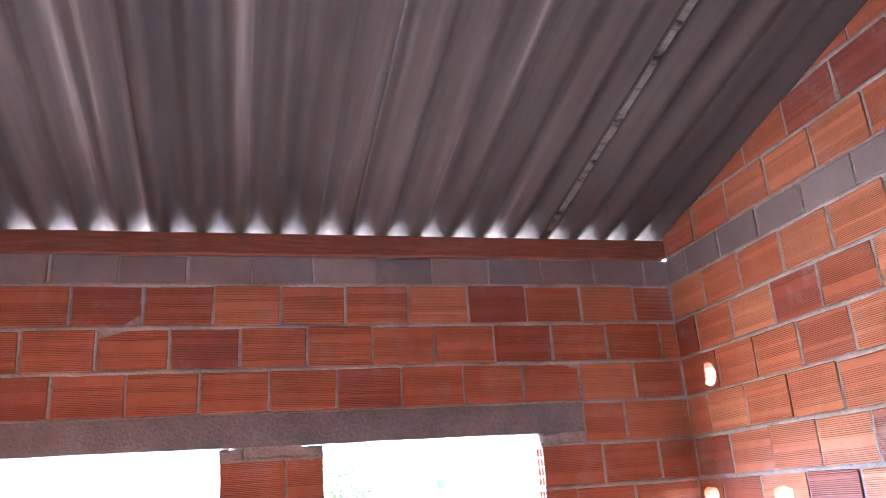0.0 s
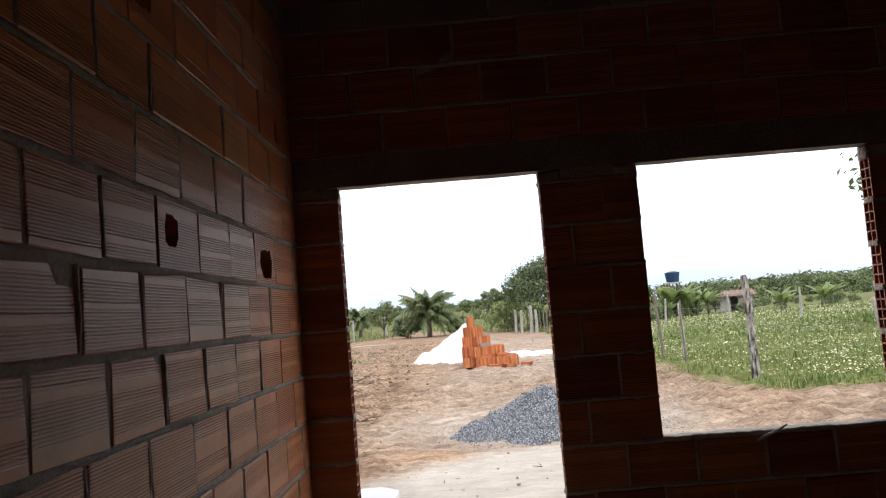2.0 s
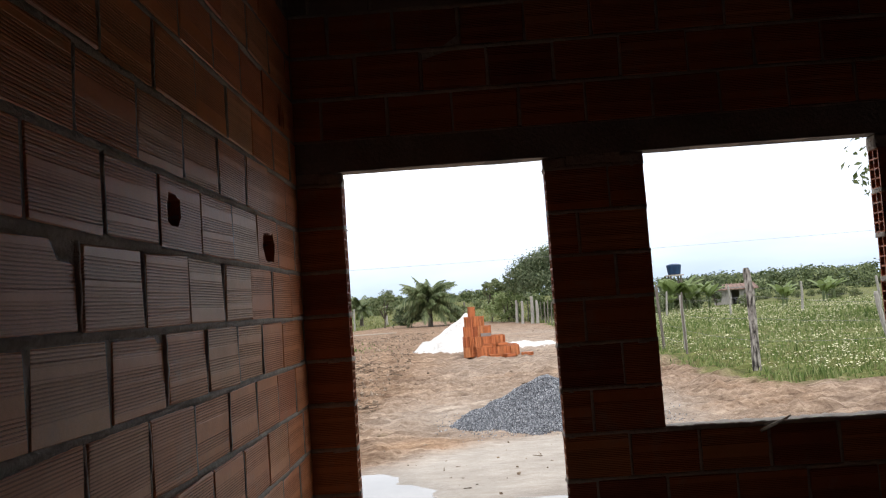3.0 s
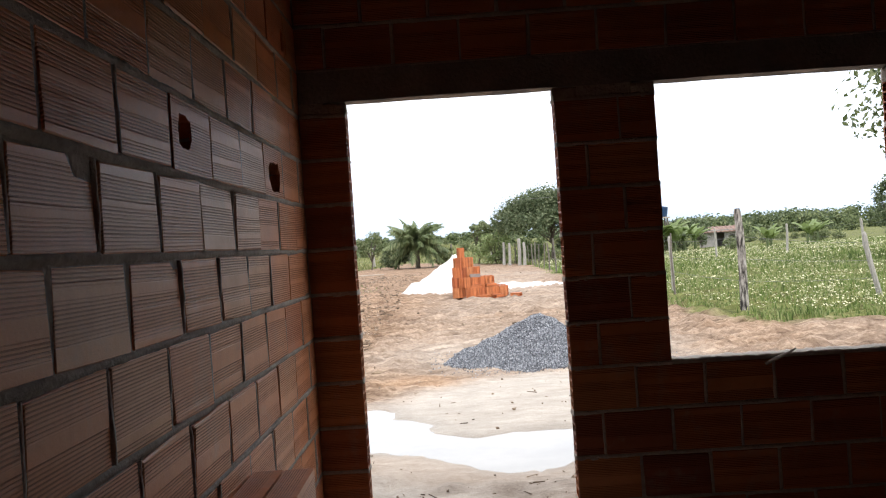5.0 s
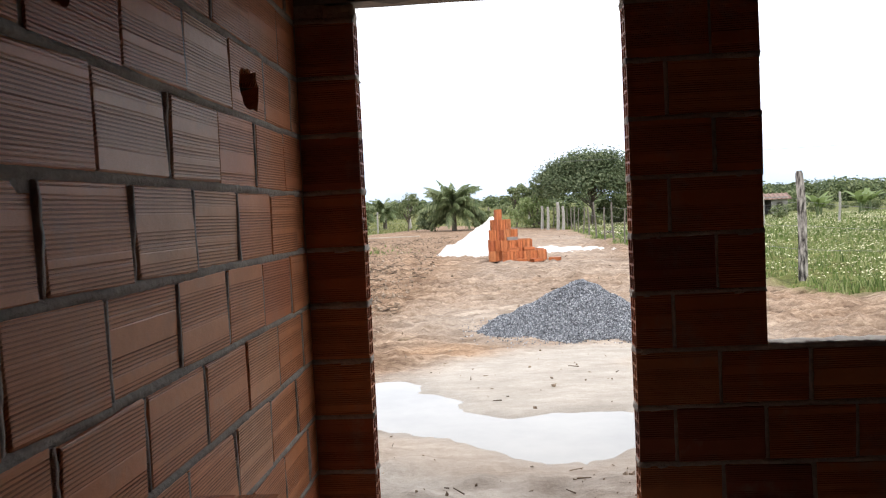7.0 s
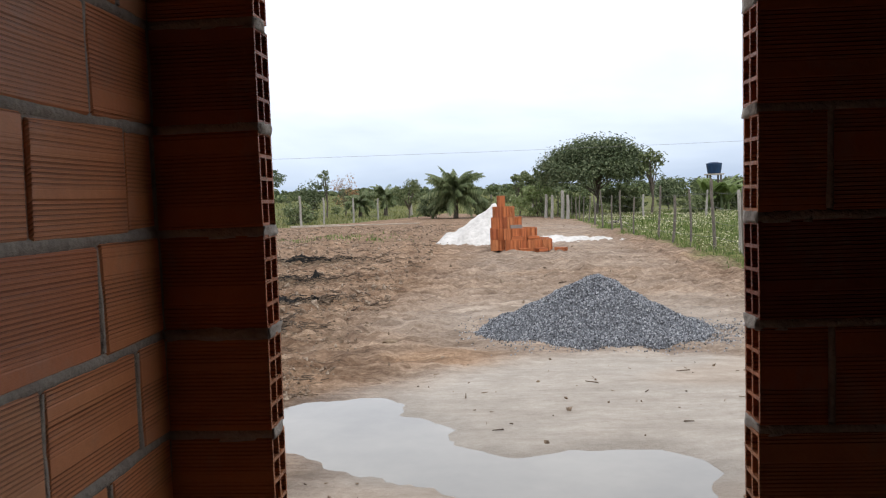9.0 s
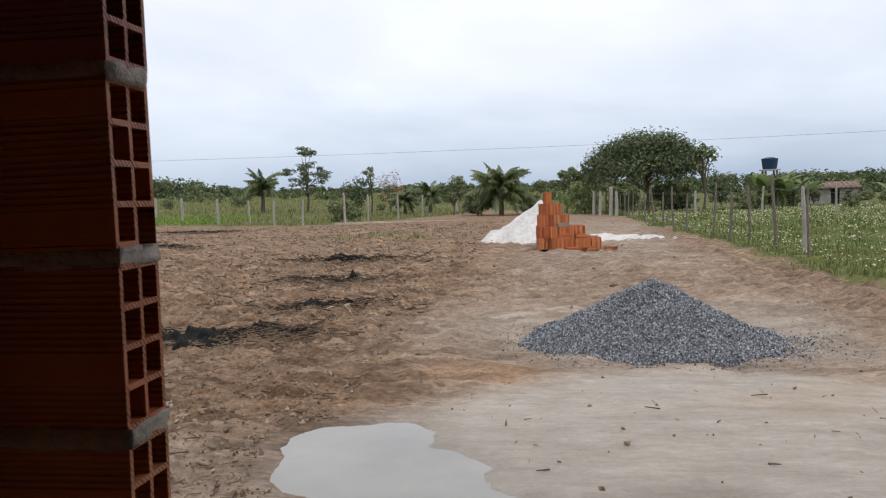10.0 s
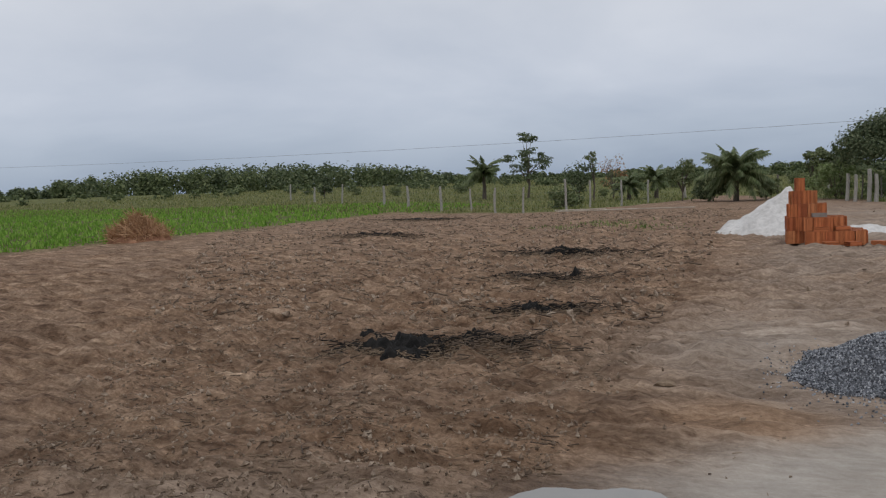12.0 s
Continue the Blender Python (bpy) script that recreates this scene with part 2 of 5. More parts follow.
# fibre cement: brownish grey, streaked along the slope, each sheet a little different
FIBRE, n, l, b = material("fibre_cement_sheet", 0.85)
streak = noise_of(n, l, 5, 5, 0.55, (1.9, 0.016, 0.2))
col = ramp(n, l, streak, [(0.34, (0.060, 0.049, 0.042)), (0.50, (0.092, 0.075, 0.064)), (0.60, (0.125, 0.103, 0.089)), (0.70, (0.26, 0.23, 0.21))])
blot = noise_of(n, l, 2.3, 6, 0.7, (1, 0.35, 1))
col = mix(n, l, fac(n, l, blot, 0.4, 0.7), mix(n, l, 1.0, col, (0.84, 0.81, 0.79), "MULTIPLY"), col)
info = n.new("ShaderNodeObjectInfo")
col = mix(n, l, info.outputs["Random"], mix(n, l, 1.0, col, (0.62, 0.60, 0.58), "MULTIPLY"), col)
l.new(col, b.inputs["Base Color"])
bump(n, l, b, noise_of(n, l, 70, 4, 0.6), 0.3, 0.004)

# yard soil: zones are stored on the ground as weights (grass, pale sand, red clay)
SOIL, n, l, b = material("sandy_soil", 0.95, 0.0, 0.2)
zone = n.new("ShaderNodeAttribute")
zone.attribute_name = "zone"
zs = n.new("ShaderNodeSeparateColor")
l.new(zone.outputs["Color"], zs.inputs[0])
big = noise_of(n, l, 0.5, 6, 0.62)
small = noise_of(n, l, 3.2, 10, 0.70, (0.6, 1.45, 1))
medium = noise_of(n, l, 16, 9, 0.72)
grain = noise_of(n, l, 45, 6, 0.7)
brown = ramp(n, l, small, [(0.28, (0.125, 0.080, 0.053)), (0.42, (0.275, 0.187, 0.127)), (0.55, (0.385, 0.278, 0.195)), (0.68, (0.53, 0.41, 0.305))])
brown = mix(n, l, fac(n, l, big, 0.42, 0.62), brown, mix(n, l, 0.5, brown, (0.27, 0.195, 0.145)))
pale = ramp(n, l, small, [(0.28, (0.35, 0.318, 0.281)), (0.5, (0.42, 0.383, 0.341)), (0.7, (0.51, 0.468, 0.421))])
clay = mix(n, l, 0.55, brown, (0.54, 0.35, 0.21))
turf = ramp(n, l, small, [(0.25, (0.08, 0.11, 0.032)), (0.55, (0.17, 0.195, 0.065)), (0.8, (0.29, 0.28, 0.14))])
col = mix(n, l, zs.outputs[1], brown, pale)
col = mix(n, l, zs.outputs[2], col, clay)
col = mix(n, l, zs.outputs[0], col, turf)
col = mix(n, l, fac(n, l, medium, 0.38, 0.60), mix(n, l, 1.0, col, mix(n, l, zs.outputs[1], (0.68, 0.64, 0.61), (0.93, 0.92, 0.91)), "MULTIPLY"), mix(n, l, 1.0, col, mix(n, l, zs.outputs[1], (1.14, 1.14, 1.14), (1.02, 1.02, 1.02)), "MULTIPLY"))
col = mix(n, l, fac(n, l, grain, 0.25, 0.75), mix(n, l, 1.0, col, mix(n, l, zs.outputs[1], (0.70, 0.67, 0.65), (0.88, 0.87, 0.86)), "MULTIPLY"), col)
# raked streaks, and dark crumbs that also paint the shade between clods
raked = noise_of(n, l, 5.5, 5, 0.65, (0.45, 1.8, 1))
streaky = mix(n, l, zs.outputs[1], (0.68, 0.64, 0.61), (0.92, 0.91, 0.90))
col = mix(n, l, fac(n, l, raked, 0.38, 0.49), mix(n, l, 1.0, col, streaky, "MULTIPLY"), col)
swath = noise_of(n, l, 2.1, 6, 0.6, (0.55, 2.4, 1))
col = mix(n, l, fac(n, l, swath, 0.36, 0.58), mix(n, l, 1.0, col, mix(n, l, zs.outputs[1], (0.68, 0.64, 0.61), (0.92, 0.91, 0.90)), "MULTIPLY"), mix(n, l, 1.0, col, mix(n, l, zs.outputs[1], (1.16, 1.14, 1.12), (1.0, 1.0, 1.0)), "MULTIPLY"))
crumb_shade = noise_of(n, l, 15, 5, 0.62, (0.5, 1.8, 1))
flake = noise_of(n, l, 19, 4, 0.6, (0.5, 1.9, 1.3))
loose = mix(n, l, zs.outputs[1], (0.6, 0.6, 0.6), (0.12, 0.12, 0.12))
col = mix(n, l, mix(n, l, 1.0, fac(n, l, crumb_shade, 0.575, 0.635), loose, "MULTIPLY"), col, mix(n, l, 1.0, col, (0.46, 0.41, 0.38), "MULTIPLY"))
col = mix(n, l, mix(n, l, 1.0, fac(n, l, flake, 0.57, 0.63), loose, "MULTIPLY"), col, mix(n, l, 1.0, col, (1.42, 1.40, 1.38), "MULTIPLY"))
# damp mud round the puddle is darker and has a dull shine
col = mix(n, l, zone.outputs["Alpha"], col, mix(n, l, 1.0, col, (0.80, 0.79, 0.78), "MULTIPLY"))
l.new(mix(n, l, zone.outputs["Alpha"], (0.95, 0.95, 0.95), (0.55, 0.55, 0.55)), b.inputs["Roughness"])
l.new(col, b.inputs["Base Color"])
# the trodden sand is smoother than the raked soil
trodden = mix(n, l, zs.outputs[1], (0.0, 0.0, 0.0), (0.85, 0.85, 0.85))
k = bump(n, l, b, mix(n, l, trodden, small, (0.5, 0.5, 0.5)), 1.0, 0.05)
k = bump(n, l, b, mix(n, l, trodden, raked, (0.5, 0.5, 0.5)), 0.8, 0.04, k)
k = bump(n, l, b, mix(n, l, trodden, medium, (0.5, 0.5, 0.5)), 1.0, 0.022, k)
bump(n, l, b, grain, 0.6, 0.012, k)

# shallow muddy rain water
WATER, n, l, b = material("muddy_rain_water", 0.03, 0.0, 1.0)
l.new(ramp(n, l, noise_of(n, l, 1.6, 4, 0.6), [(0.3, (0.22, 0.215, 0.205)), (0.7, (0.29, 0.28, 0.26))]), b.inputs["Base Color"])
b.inputs["IOR"].default_value = 1.33
bump(n, l, b, noise_of(n, l, 3, 2, 0.5), 0.03, 0.01)


# ---- building helpers ----
def mesh_of(bm, mat, smooth=False):
    me = bpy.data.meshes.new("mesh")
    bm.to_mesh(me)
    bm.free()
    me.materials.append(mat)
    if smooth:
        me.polygons.foreach_set("use_smooth", [True] * len(me.polygons))
    return me


def raw_mesh(verts, faces, mat, smooth=False):
    me = bpy.data.meshes.new("mesh")
    me.from_pydata(verts, [], faces)
    me.materials.append(mat)
    if smooth:
        me.polygons.foreach_set("use_smooth", [True] * len(me.polygons))
    me.update()
    return me


def child(name, me, parent, m=None, label=""):
    ob = new(name, me)
    ob.parent = parent
    if m is not None:
        ob.matrix_basis = m
    if label:
        ob["label"] = label
    return ob


def box(bm, x0, x1, y0, y1, z0, z1):
    v = [bm.verts.new(p) for p in ((x0, y0, z0), (x1, y0, z0), (x1, y1, z0), (x0, y1, z0), (x0, y0, z1), (x1, y0, z1), (x1, y1, z1), (x0, y1, z1))]
    for f in ((0, 3, 2, 1), (4, 5, 6, 7), (0, 1, 5, 4), (1, 2, 6, 5), (2, 3, 7, 6), (3, 0, 4, 7)):
        bm.faces.new([v[i] for i in f])
    return v


def part(name, bm, mat, parent, label="", smooth=False):
    return child(name, mesh_of(bm, mat, smooth), parent, None, label)


def tube(bm, points, radii, sides=7):
    """A tapered tube along points."""
    rings = []
    for i, p in enumerate(points):
        p = Vector(p)
        d = Vector(points[min(i + 1, len(points) - 1)]) - Vector(points[max(i - 1, 0)])
        d.normalize()
        a = d.orthogonal().normalized() if abs(d.z) < 0.95 else Vector((1, 0, 0))
        a = (a - d * a.dot(d)).normalized()
        c = d.cross(a)
        rings.append([bm.verts.new(p + radii[i] * (math.cos(t) * a + math.sin(t) * c)) for t in [2 * math.pi * k / sides for k in range(sides)]])
    for r, s in zip(rings, rings[1:]):
        for k in range(sides):
            bm.faces.new((r[k], r[(k + 1) % sides], s[(k + 1) % sides], s[k]))
    bm.faces.new(rings[0][::-1])
    bm.faces.new(rings[-1])


def smooth_step(a, b, x):
    t = min(1, max(0, (x - a) / (b - a)))
    return t * t * (3 - 2 * t)


# ---- ground ----
GROUND = -0.10
PUDDLE = ((-0.50, 3.56, 0.34), (-0.26, 3.74, 0.25), (-0.40, 3.10, 0.34), (0.0, 3.12, 0.36), (0.0, 2.74, 0.31), (0.35, 2.54, 0.30), (0.72, 2.30, 0.33), (1.06, 2.04, 0.36), (1.12, 2.46, 0.28), (1.44, 2.48, 0.28), (1.36, 2.16, 0.24))
HEAPS = ((-2.95, 6.72, 0.50), (-2.35, 7.15, 0.38), (-2.30, 9.15, 0.45), (-3.15, 12.4, 0.60), (-4.0, 17.0, 0.90), (-12.6, 24.4, 1.0), (-17.3, 38.0, 1.4))


def puddle(x, y):
    """Signed distance to the puddle's edge, below zero inside."""
    e = sum(math.exp(-14.0 * (math.hypot(x - a, y - b) - r)) for a, b, r in PUDDLE)
    if e < 1e-30:
        return 4.0
    return -math.log(e) / 14.0 + 0.05 * noise.noise((x * 2.2, y * 2.2, 3.0)) + 0.045 * noise.noise((x * 6, y * 6, 8.0)) + 0.022 * noise.noise((x * 17, y * 17, 5.0))


def far_edge(x):
    """The y at which the bare yard ends."""
    if x < -25:
        return 47
    if x < -11:
        return 46.5
    if x < -4:
        return 46.5 + (x + 11) / 7 * 33
    return 79.5 - (x + 4) * 3.0


def meadow(x, y):
    e = 0.7 * noise.noise((x * 0.35, y * 0.35, 1.0)) + 0.35 * noise.noise((x * 1.4, y * 1.4, 5.0))
    right = min(smooth_step(5.0, 5.7, x + e), smooth_step(8.0, 9.0, y + e))
    far = smooth_step(-1.5, 1.5, y - far_edge(x) + 2 * e)
    left = min(smooth_step(22.5, 24.0, -x + e), smooth_step(15.5, 18.0, y + 0.2 * x + 3.2 + e))
    return max(right, far, left)


def height(x, y):
    near = smooth_step(0.0, 1.2, max(y - 0.15, -4.8 - y, x - 3.9, -1.9 - x))
    z = GROUND + near * (0.05 * noise.noise((x * 0.25, y * 0.25, 0)) - 0.01)
    # the land rises gently beyond the lawn and the back fence
    z += 0.7 * smooth_step(-14, -30, x) * smooth_step(28, 75, math.hypot(x, y))
    if y > 50:
        z += 2.3 * smooth_step(66, 165, math.hypot(x, y)) * smooth_step(0.28, 0.08, x / y)
    rough = near * smooth_step(60, 25, math.hypot(x, y))
    open_soil = max(smooth_step(1.0, -1.2, x + 0.8 * noise.noise((x * 0.5, y * 0.5, 6.0))), smooth_step(2.8, 4.2, x), 0.8 * smooth_step(7.5, 11.0, y))
    track = (0.40 + 0.60 * open_soil) * (1 + 0.35 * smooth_step(4.0, 8.0, y))
    smooth = smooth_step(1.25, 0.9, math.hypot((x - 1.9) / 2.0, (y - 3.2) / 1.75))
    track *= 1.05 * (1 - 0.75 * smooth)
    z += rough * track * (0.080 * abs(noise.noise((x * 1.1, y * 1.7, 2.0))) + 0.070 * noise.noise((x * 2.6, y * 3.6, 7.0)) + 0.060 * noise.noise((x * 1.3 + 0.25 * y, y * 5.2, 12.0)) + 0.048 * noise.noise((x * 6.5, y * 8.0, 4.0)) + 0.022 * noise.noise((x * 17, y * 17, 14.0)) - 0.012)
    p = puddle(x, y)
    if p < 0.5:
        flat = smooth_step(0.5, 0.05, p)
        z = z * (1 - flat) + (GROUND - 0.006 - 0.05 * smooth_step(0.12, -0.16, p) + 0.006 * noise.noise((x * 9, y * 9, 1.0))) * flat
    if y < 0.2 and -1.9 < x < 3.9 and y > -4.8:
        z = GROUND - 0.12
    return z


def spread(lo, hi, fine_lo, fine_hi, step, grow=1.09, onward=1.09):
    vals = list(np.arange(fine_lo, fine_hi, step))
    s, v = step, fine_hi
    while v < hi:
        vals.append(v)
        s *= onward
        v += s
    vals.append(hi)
    s, v = step, fine_lo - step
    while v > lo:
        vals.insert(0, v)
        s *= grow
        v -= s
    vals.insert(0, lo)
    return vals


gx, gy = spread(-900, 900, -6.0, 4.5, 0.055, 1.06, 1.07), spread(-700, 1200, 0.6, 12.0, 0.06, 1.15, 1.035)
verts, zones = [], []
for y in gy:
    for x in gx:
        verts.append((x, y, height(x, y)))
        e = noise.noise((x * 0.3, y * 0.3, 11.0))
        g = meadow(x, y)
        path = smooth_step(-1.3, 0.6, x + 0.8 * e - 0.02 * y) * smooth_step(60, 30, y) * (1 - 0.7 * smooth_step(2.6, 4.0, x - 0.05 * y))
        court = smooth_step(1.4, 0.9, math.hypot((x - 1.9) / 2.0, (y - 3.2) / 1.75) + 0.2 * e) if y > 0 else 0
        path *= 1.0 - 0.45 * smooth_step(6.5, 11.0, y + 2 * e)
        worn = 0.38 * smooth_step(1.6, 0.4, math.hypot((x + 1.7) / 1.5, (y - 2.7) / 1.0)) if y > 0 else 0
        sandy = max(0.9 * path * (0.8 + 0.5 * e), court, worn, smooth_step(0.7, 0.1, puddle(x, y)) * smooth_step(-0.9, 0.2, x))
        red = 0.7 * smooth_step(0.62, 0.1, math.hypot(x - 0.15, (y - 5.2) * 1.3) + 0.3 * e) + 0.22 * smooth_step(0.2, 0.5, noise.noise((x * 0.5, y * 0.8, 23.0)))
        zones.append((g, min(1, max(0, sandy)), min(1, red), smooth_step(0.30, 0.0, puddle(x, y) + 0.15 * e)))
w = len(gx)
faces = [(j * w + i, j * w + i + 1, (j + 1) * w + i + 1, (j + 1) * w + i) for j in range(len(gy) - 1) for i in range(w - 1)]
me = raw_mesh(verts, faces, SOIL, True)
attr = me.color_attributes.new("zone", "FLOAT_COLOR", "POINT")
attr.data.foreach_set("color", np.array(zones, dtype=np.float32).ravel())
tagged(new("ground", me), "bare sandy building plot with grass beyond the fences", "ground", kind="structure")

# the puddle's water, a flat sheet just under the brim
cells, index, wv = [], {}, []
step = 0.05
for i in range(-30, 48):
    for j in range(20, 90):
        if puddle(i * step + step / 2, j * step + step / 2) < 0.10:
            q = []
            for a, c in ((i, j), (i + 1, j), (i + 1, j + 1), (i, j + 1)):
                if (a, c) not in index:
                    index[(a, c)] = len(wv)
                    wv.append((a * step, c * step, GROUND - 0.022))
                q.append(index[(a, c)])
            cells.append(q)
tagged(new("puddle", raw_mesh(wv, cells, WATER)), "shallow puddle of cloudy rain water on sand", "puddle", kind="structure")


# ---- the house: hollow clay brick walls ----
COURSE, BH, BT = 0.205, 0.189, 0.09
SLOPE, EAVE = 0.23, 3.13
WIDTH, BACK, WEST = 3.54, -4.60, -1.60
rng = random.Random(5)


def roof_z(y):
    return EAVE - SLOPE * y


def slab(bm, u0, u1, z0, z1, holes, v0, v1, along):
    """A slab in the plane of a wall with rectangular holes right through; along 'x' or 'y'."""
    us = sorted({u0, u1, *[h for q in holes for h in q[:2] if u0 < h < u1]})
    zs2 = sorted({z0, z1, *[h for q in holes for h in q[2:] if z0 < h < z1]})
    full = {}
    for i in range(len(us) - 1):
        for j in range(len(zs2) - 1):
            cu, cz = (us[i] + us[i + 1]) / 2, (zs2[j] + zs2[j + 1]) / 2
            full[i, j] = not any(q[0] < cu < q[1] and q[2] < cz < q[3] for q in holes)
    pts = {}

    def at(i, j, s):
        if (i, j, s) not in pts:
            v = (v0, v1)[s]
            pts[i, j, s] = bm.verts.new((us[i], v, zs2[j]) if along == "x" else (v, us[i], zs2[j]))
        return pts[i, j, s]

    for (i, j), solid in full.items():
        if not solid:
            continue
        bm.faces.new((at(i, j, 0), at(i + 1, j, 0), at(i + 1, j + 1, 0), at(i, j + 1, 0)))
        bm.faces.new((at(i, j, 1), at(i, j + 1, 1), at(i + 1, j + 1, 1), at(i + 1, j, 1)))
        for di, dj, e in ((-1, 0, ((i, j), (i, j + 1))), (1, 0, ((i + 1, j), (i + 1, j + 1))), (0, -1, ((i, j), (i + 1, j))), (0, 1, ((i, j + 1), (i + 1, j + 1)))):
            if not full.get((i + di, j + dj), False):
                (a, c), (d, f) = e
                bm.faces.new((at(a, c, 0), at(d, f, 0), at(d, f, 1), at(a, c, 1)))
    bmesh.ops.recalc_face_normals(bm, faces=bm.faces)


def wall(name, along, u0, u1, v, top, holes, label, cut=None, mat=MORTAR):
    """The mortar body of a wall, its room face at v, holes as (u0, u1, z0, z1)."""
    bm = bmesh.new()
    r = 0.006
    lo, hi = (v + r, v + BT - r) if v >= 0 and along == "x" or v > 3 else (v - BT + r, v - r)
    slab(bm, u0, u1, GROUND - 0.1, top, holes, lo, hi, along)
    if cut:
        for q in bm.verts:
            if q.co.z > top - 0.001:
                q.co.z = cut(q.co.y if along == "y" else v)
    return tagged(new(name, mesh_of(bm, mat)), label, "wall", kind="structure")


BRICK_CACHE = {}


def brick_mesh(length, high, mat, thick=BT):
    key = (round(length, 2), round(high, 2), mat.name, rng.randrange(8))
    if key not in BRICK_CACHE:
        bm = bmesh.new()
        L, H, T = length / 2, high / 2, thick / 2
        box(bm, -L, L, -T, T, -H, H)
        for q in bm.verts:
            q.co += Vector((rng.uniform(-1, 1) * 0.005, rng.uniform(-1, 1) * 0.002, rng.uniform(-1, 1) * 0.0045))
        if rng.random() < 0.5:
            chip = bm.verts[:][rng.randrange(8)]  # a knocked corner
            chip.co.x *= 1 - rng.uniform(0.01, 0.05)
            chip.co.z *= 1 - rng.uniform(0.02, 0.08)
        bmesh.ops.bevel(bm, geom=bm.edges[:], offset=0.004, segments=1, affect="EDGES")
        BRICK_CACHE[key] = mesh_of(bm, mat)
    return BRICK_CACHE[key]


def hollow_mesh(length, high, mat, broken=False):
    """A brick whose two ends show two by four hollow cells."""
    key = ("hollow", round(length, 2), round(high, 2), mat.name, broken)
    if key not in BRICK_CACHE:
        bm = bmesh.new()
        L, H, T = length / 2, high / 2, BT / 2
        web = 0.007
        ys = [-T, -T + web, -web / 2, web / 2, T - web, T]
        cell = (high - 5 * web) / 4
        zz = [-H]
        for i in range(4):
            zz += [zz[-1] + web, zz[-1] + web + cell]
        zz.append(H)
        for e in (-1, 1):
            for i in range(5):
                for j in range(9):
                    def pt(a, c, d=0.0):
                        return bm.verts.new((e * (L - d), ys[a], zz[c]))
                    corners = ((i, j), (i + 1, j), (i + 1, j + 1), (i, j + 1))
                    if i % 2 and j % 2:
                        depth = min(0.09, L * 0.8)
                        a = [pt(*c) for c in corners]
                        d = [pt(*c, depth) for c in corners]
                        for q in range(4):
                            bm.faces.new((a[q], a[(q + 1) % 4], d[(q + 1) % 4], d[q]))
                        bm.faces.new(d)
                    else:
                        bm.faces.new([pt(*c) for c in corners])
        for s in (-1, 1):
            bm.faces.new([bm.verts.new(p) for p in ((-L, s * T, -H), (L, s * T, -H), (L, s * T, H), (-L, s * T, H))])
            bm.faces.new([bm.verts.new(p) for p in ((-L, -T, s * H), (L, -T, s * H), (L, T, s * H), (-L, T, s * H))])
        bmesh.ops.remove_doubles(bm, verts=bm.verts[:], dist=0.0005)
        if broken:
            gone = [f for f in bm.faces if f.calc_center_median().x > L - 0.10 and f.calc_center_median().y > 0.004 and f.calc_center_median().z < -H + cell + web]
            bmesh.ops.delete(bm, geom=gone, context="FACES")
        bmesh.ops.recalc_face_normals(bm, faces=bm.faces)
        BRICK_CACHE[key] = mesh_of(bm, mat)
    return BRICK_CACHE[key]


HEADS = []


def lay(parent, along, v, a, c, z, high, mat, hollow=False, cut=None, broken=False):
    """One brick from a to c along a wall."""
    mid, length = (a + c) / 2, c - a
    if length < 0.03:
        return
    if along == "y" or not hollow or min(abs(a - DOOR[1]), abs(a - WINDOW[1])) > 0.02:
        HEADS.append((parent.name, a - 0.006, z, high))
    centre = v + BT / 2 if (along == "x" or v > 3) else v - BT / 2
    wob = rng.uniform(-1, 1) * 0.004
    turn = pose(0, 0, 0, rng.uniform(-0.9, 0.9), rng.uniform(-0.6, 0.6), (0 if along == "x" else 90) + rng.uniform(-0.4, 0.4))
    where = (mid, centre + wob, z + high / 2) if along == "x" else (centre + wob, mid, z + high / 2)
    if cut:
        bm = bmesh.new()
        box(bm, -length / 2, length / 2, -BT / 2, BT / 2, -high / 2, high / 2)
        for q in bm.verts:
            if q.co.z > 0:
                q.co.z = min(high / 2, cut(mid + q.co.x) - 0.004 - (z + high / 2))
        me = mesh_of(bm, mat)
    else:
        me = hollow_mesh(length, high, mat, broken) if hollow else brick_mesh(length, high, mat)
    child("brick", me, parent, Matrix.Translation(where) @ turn)


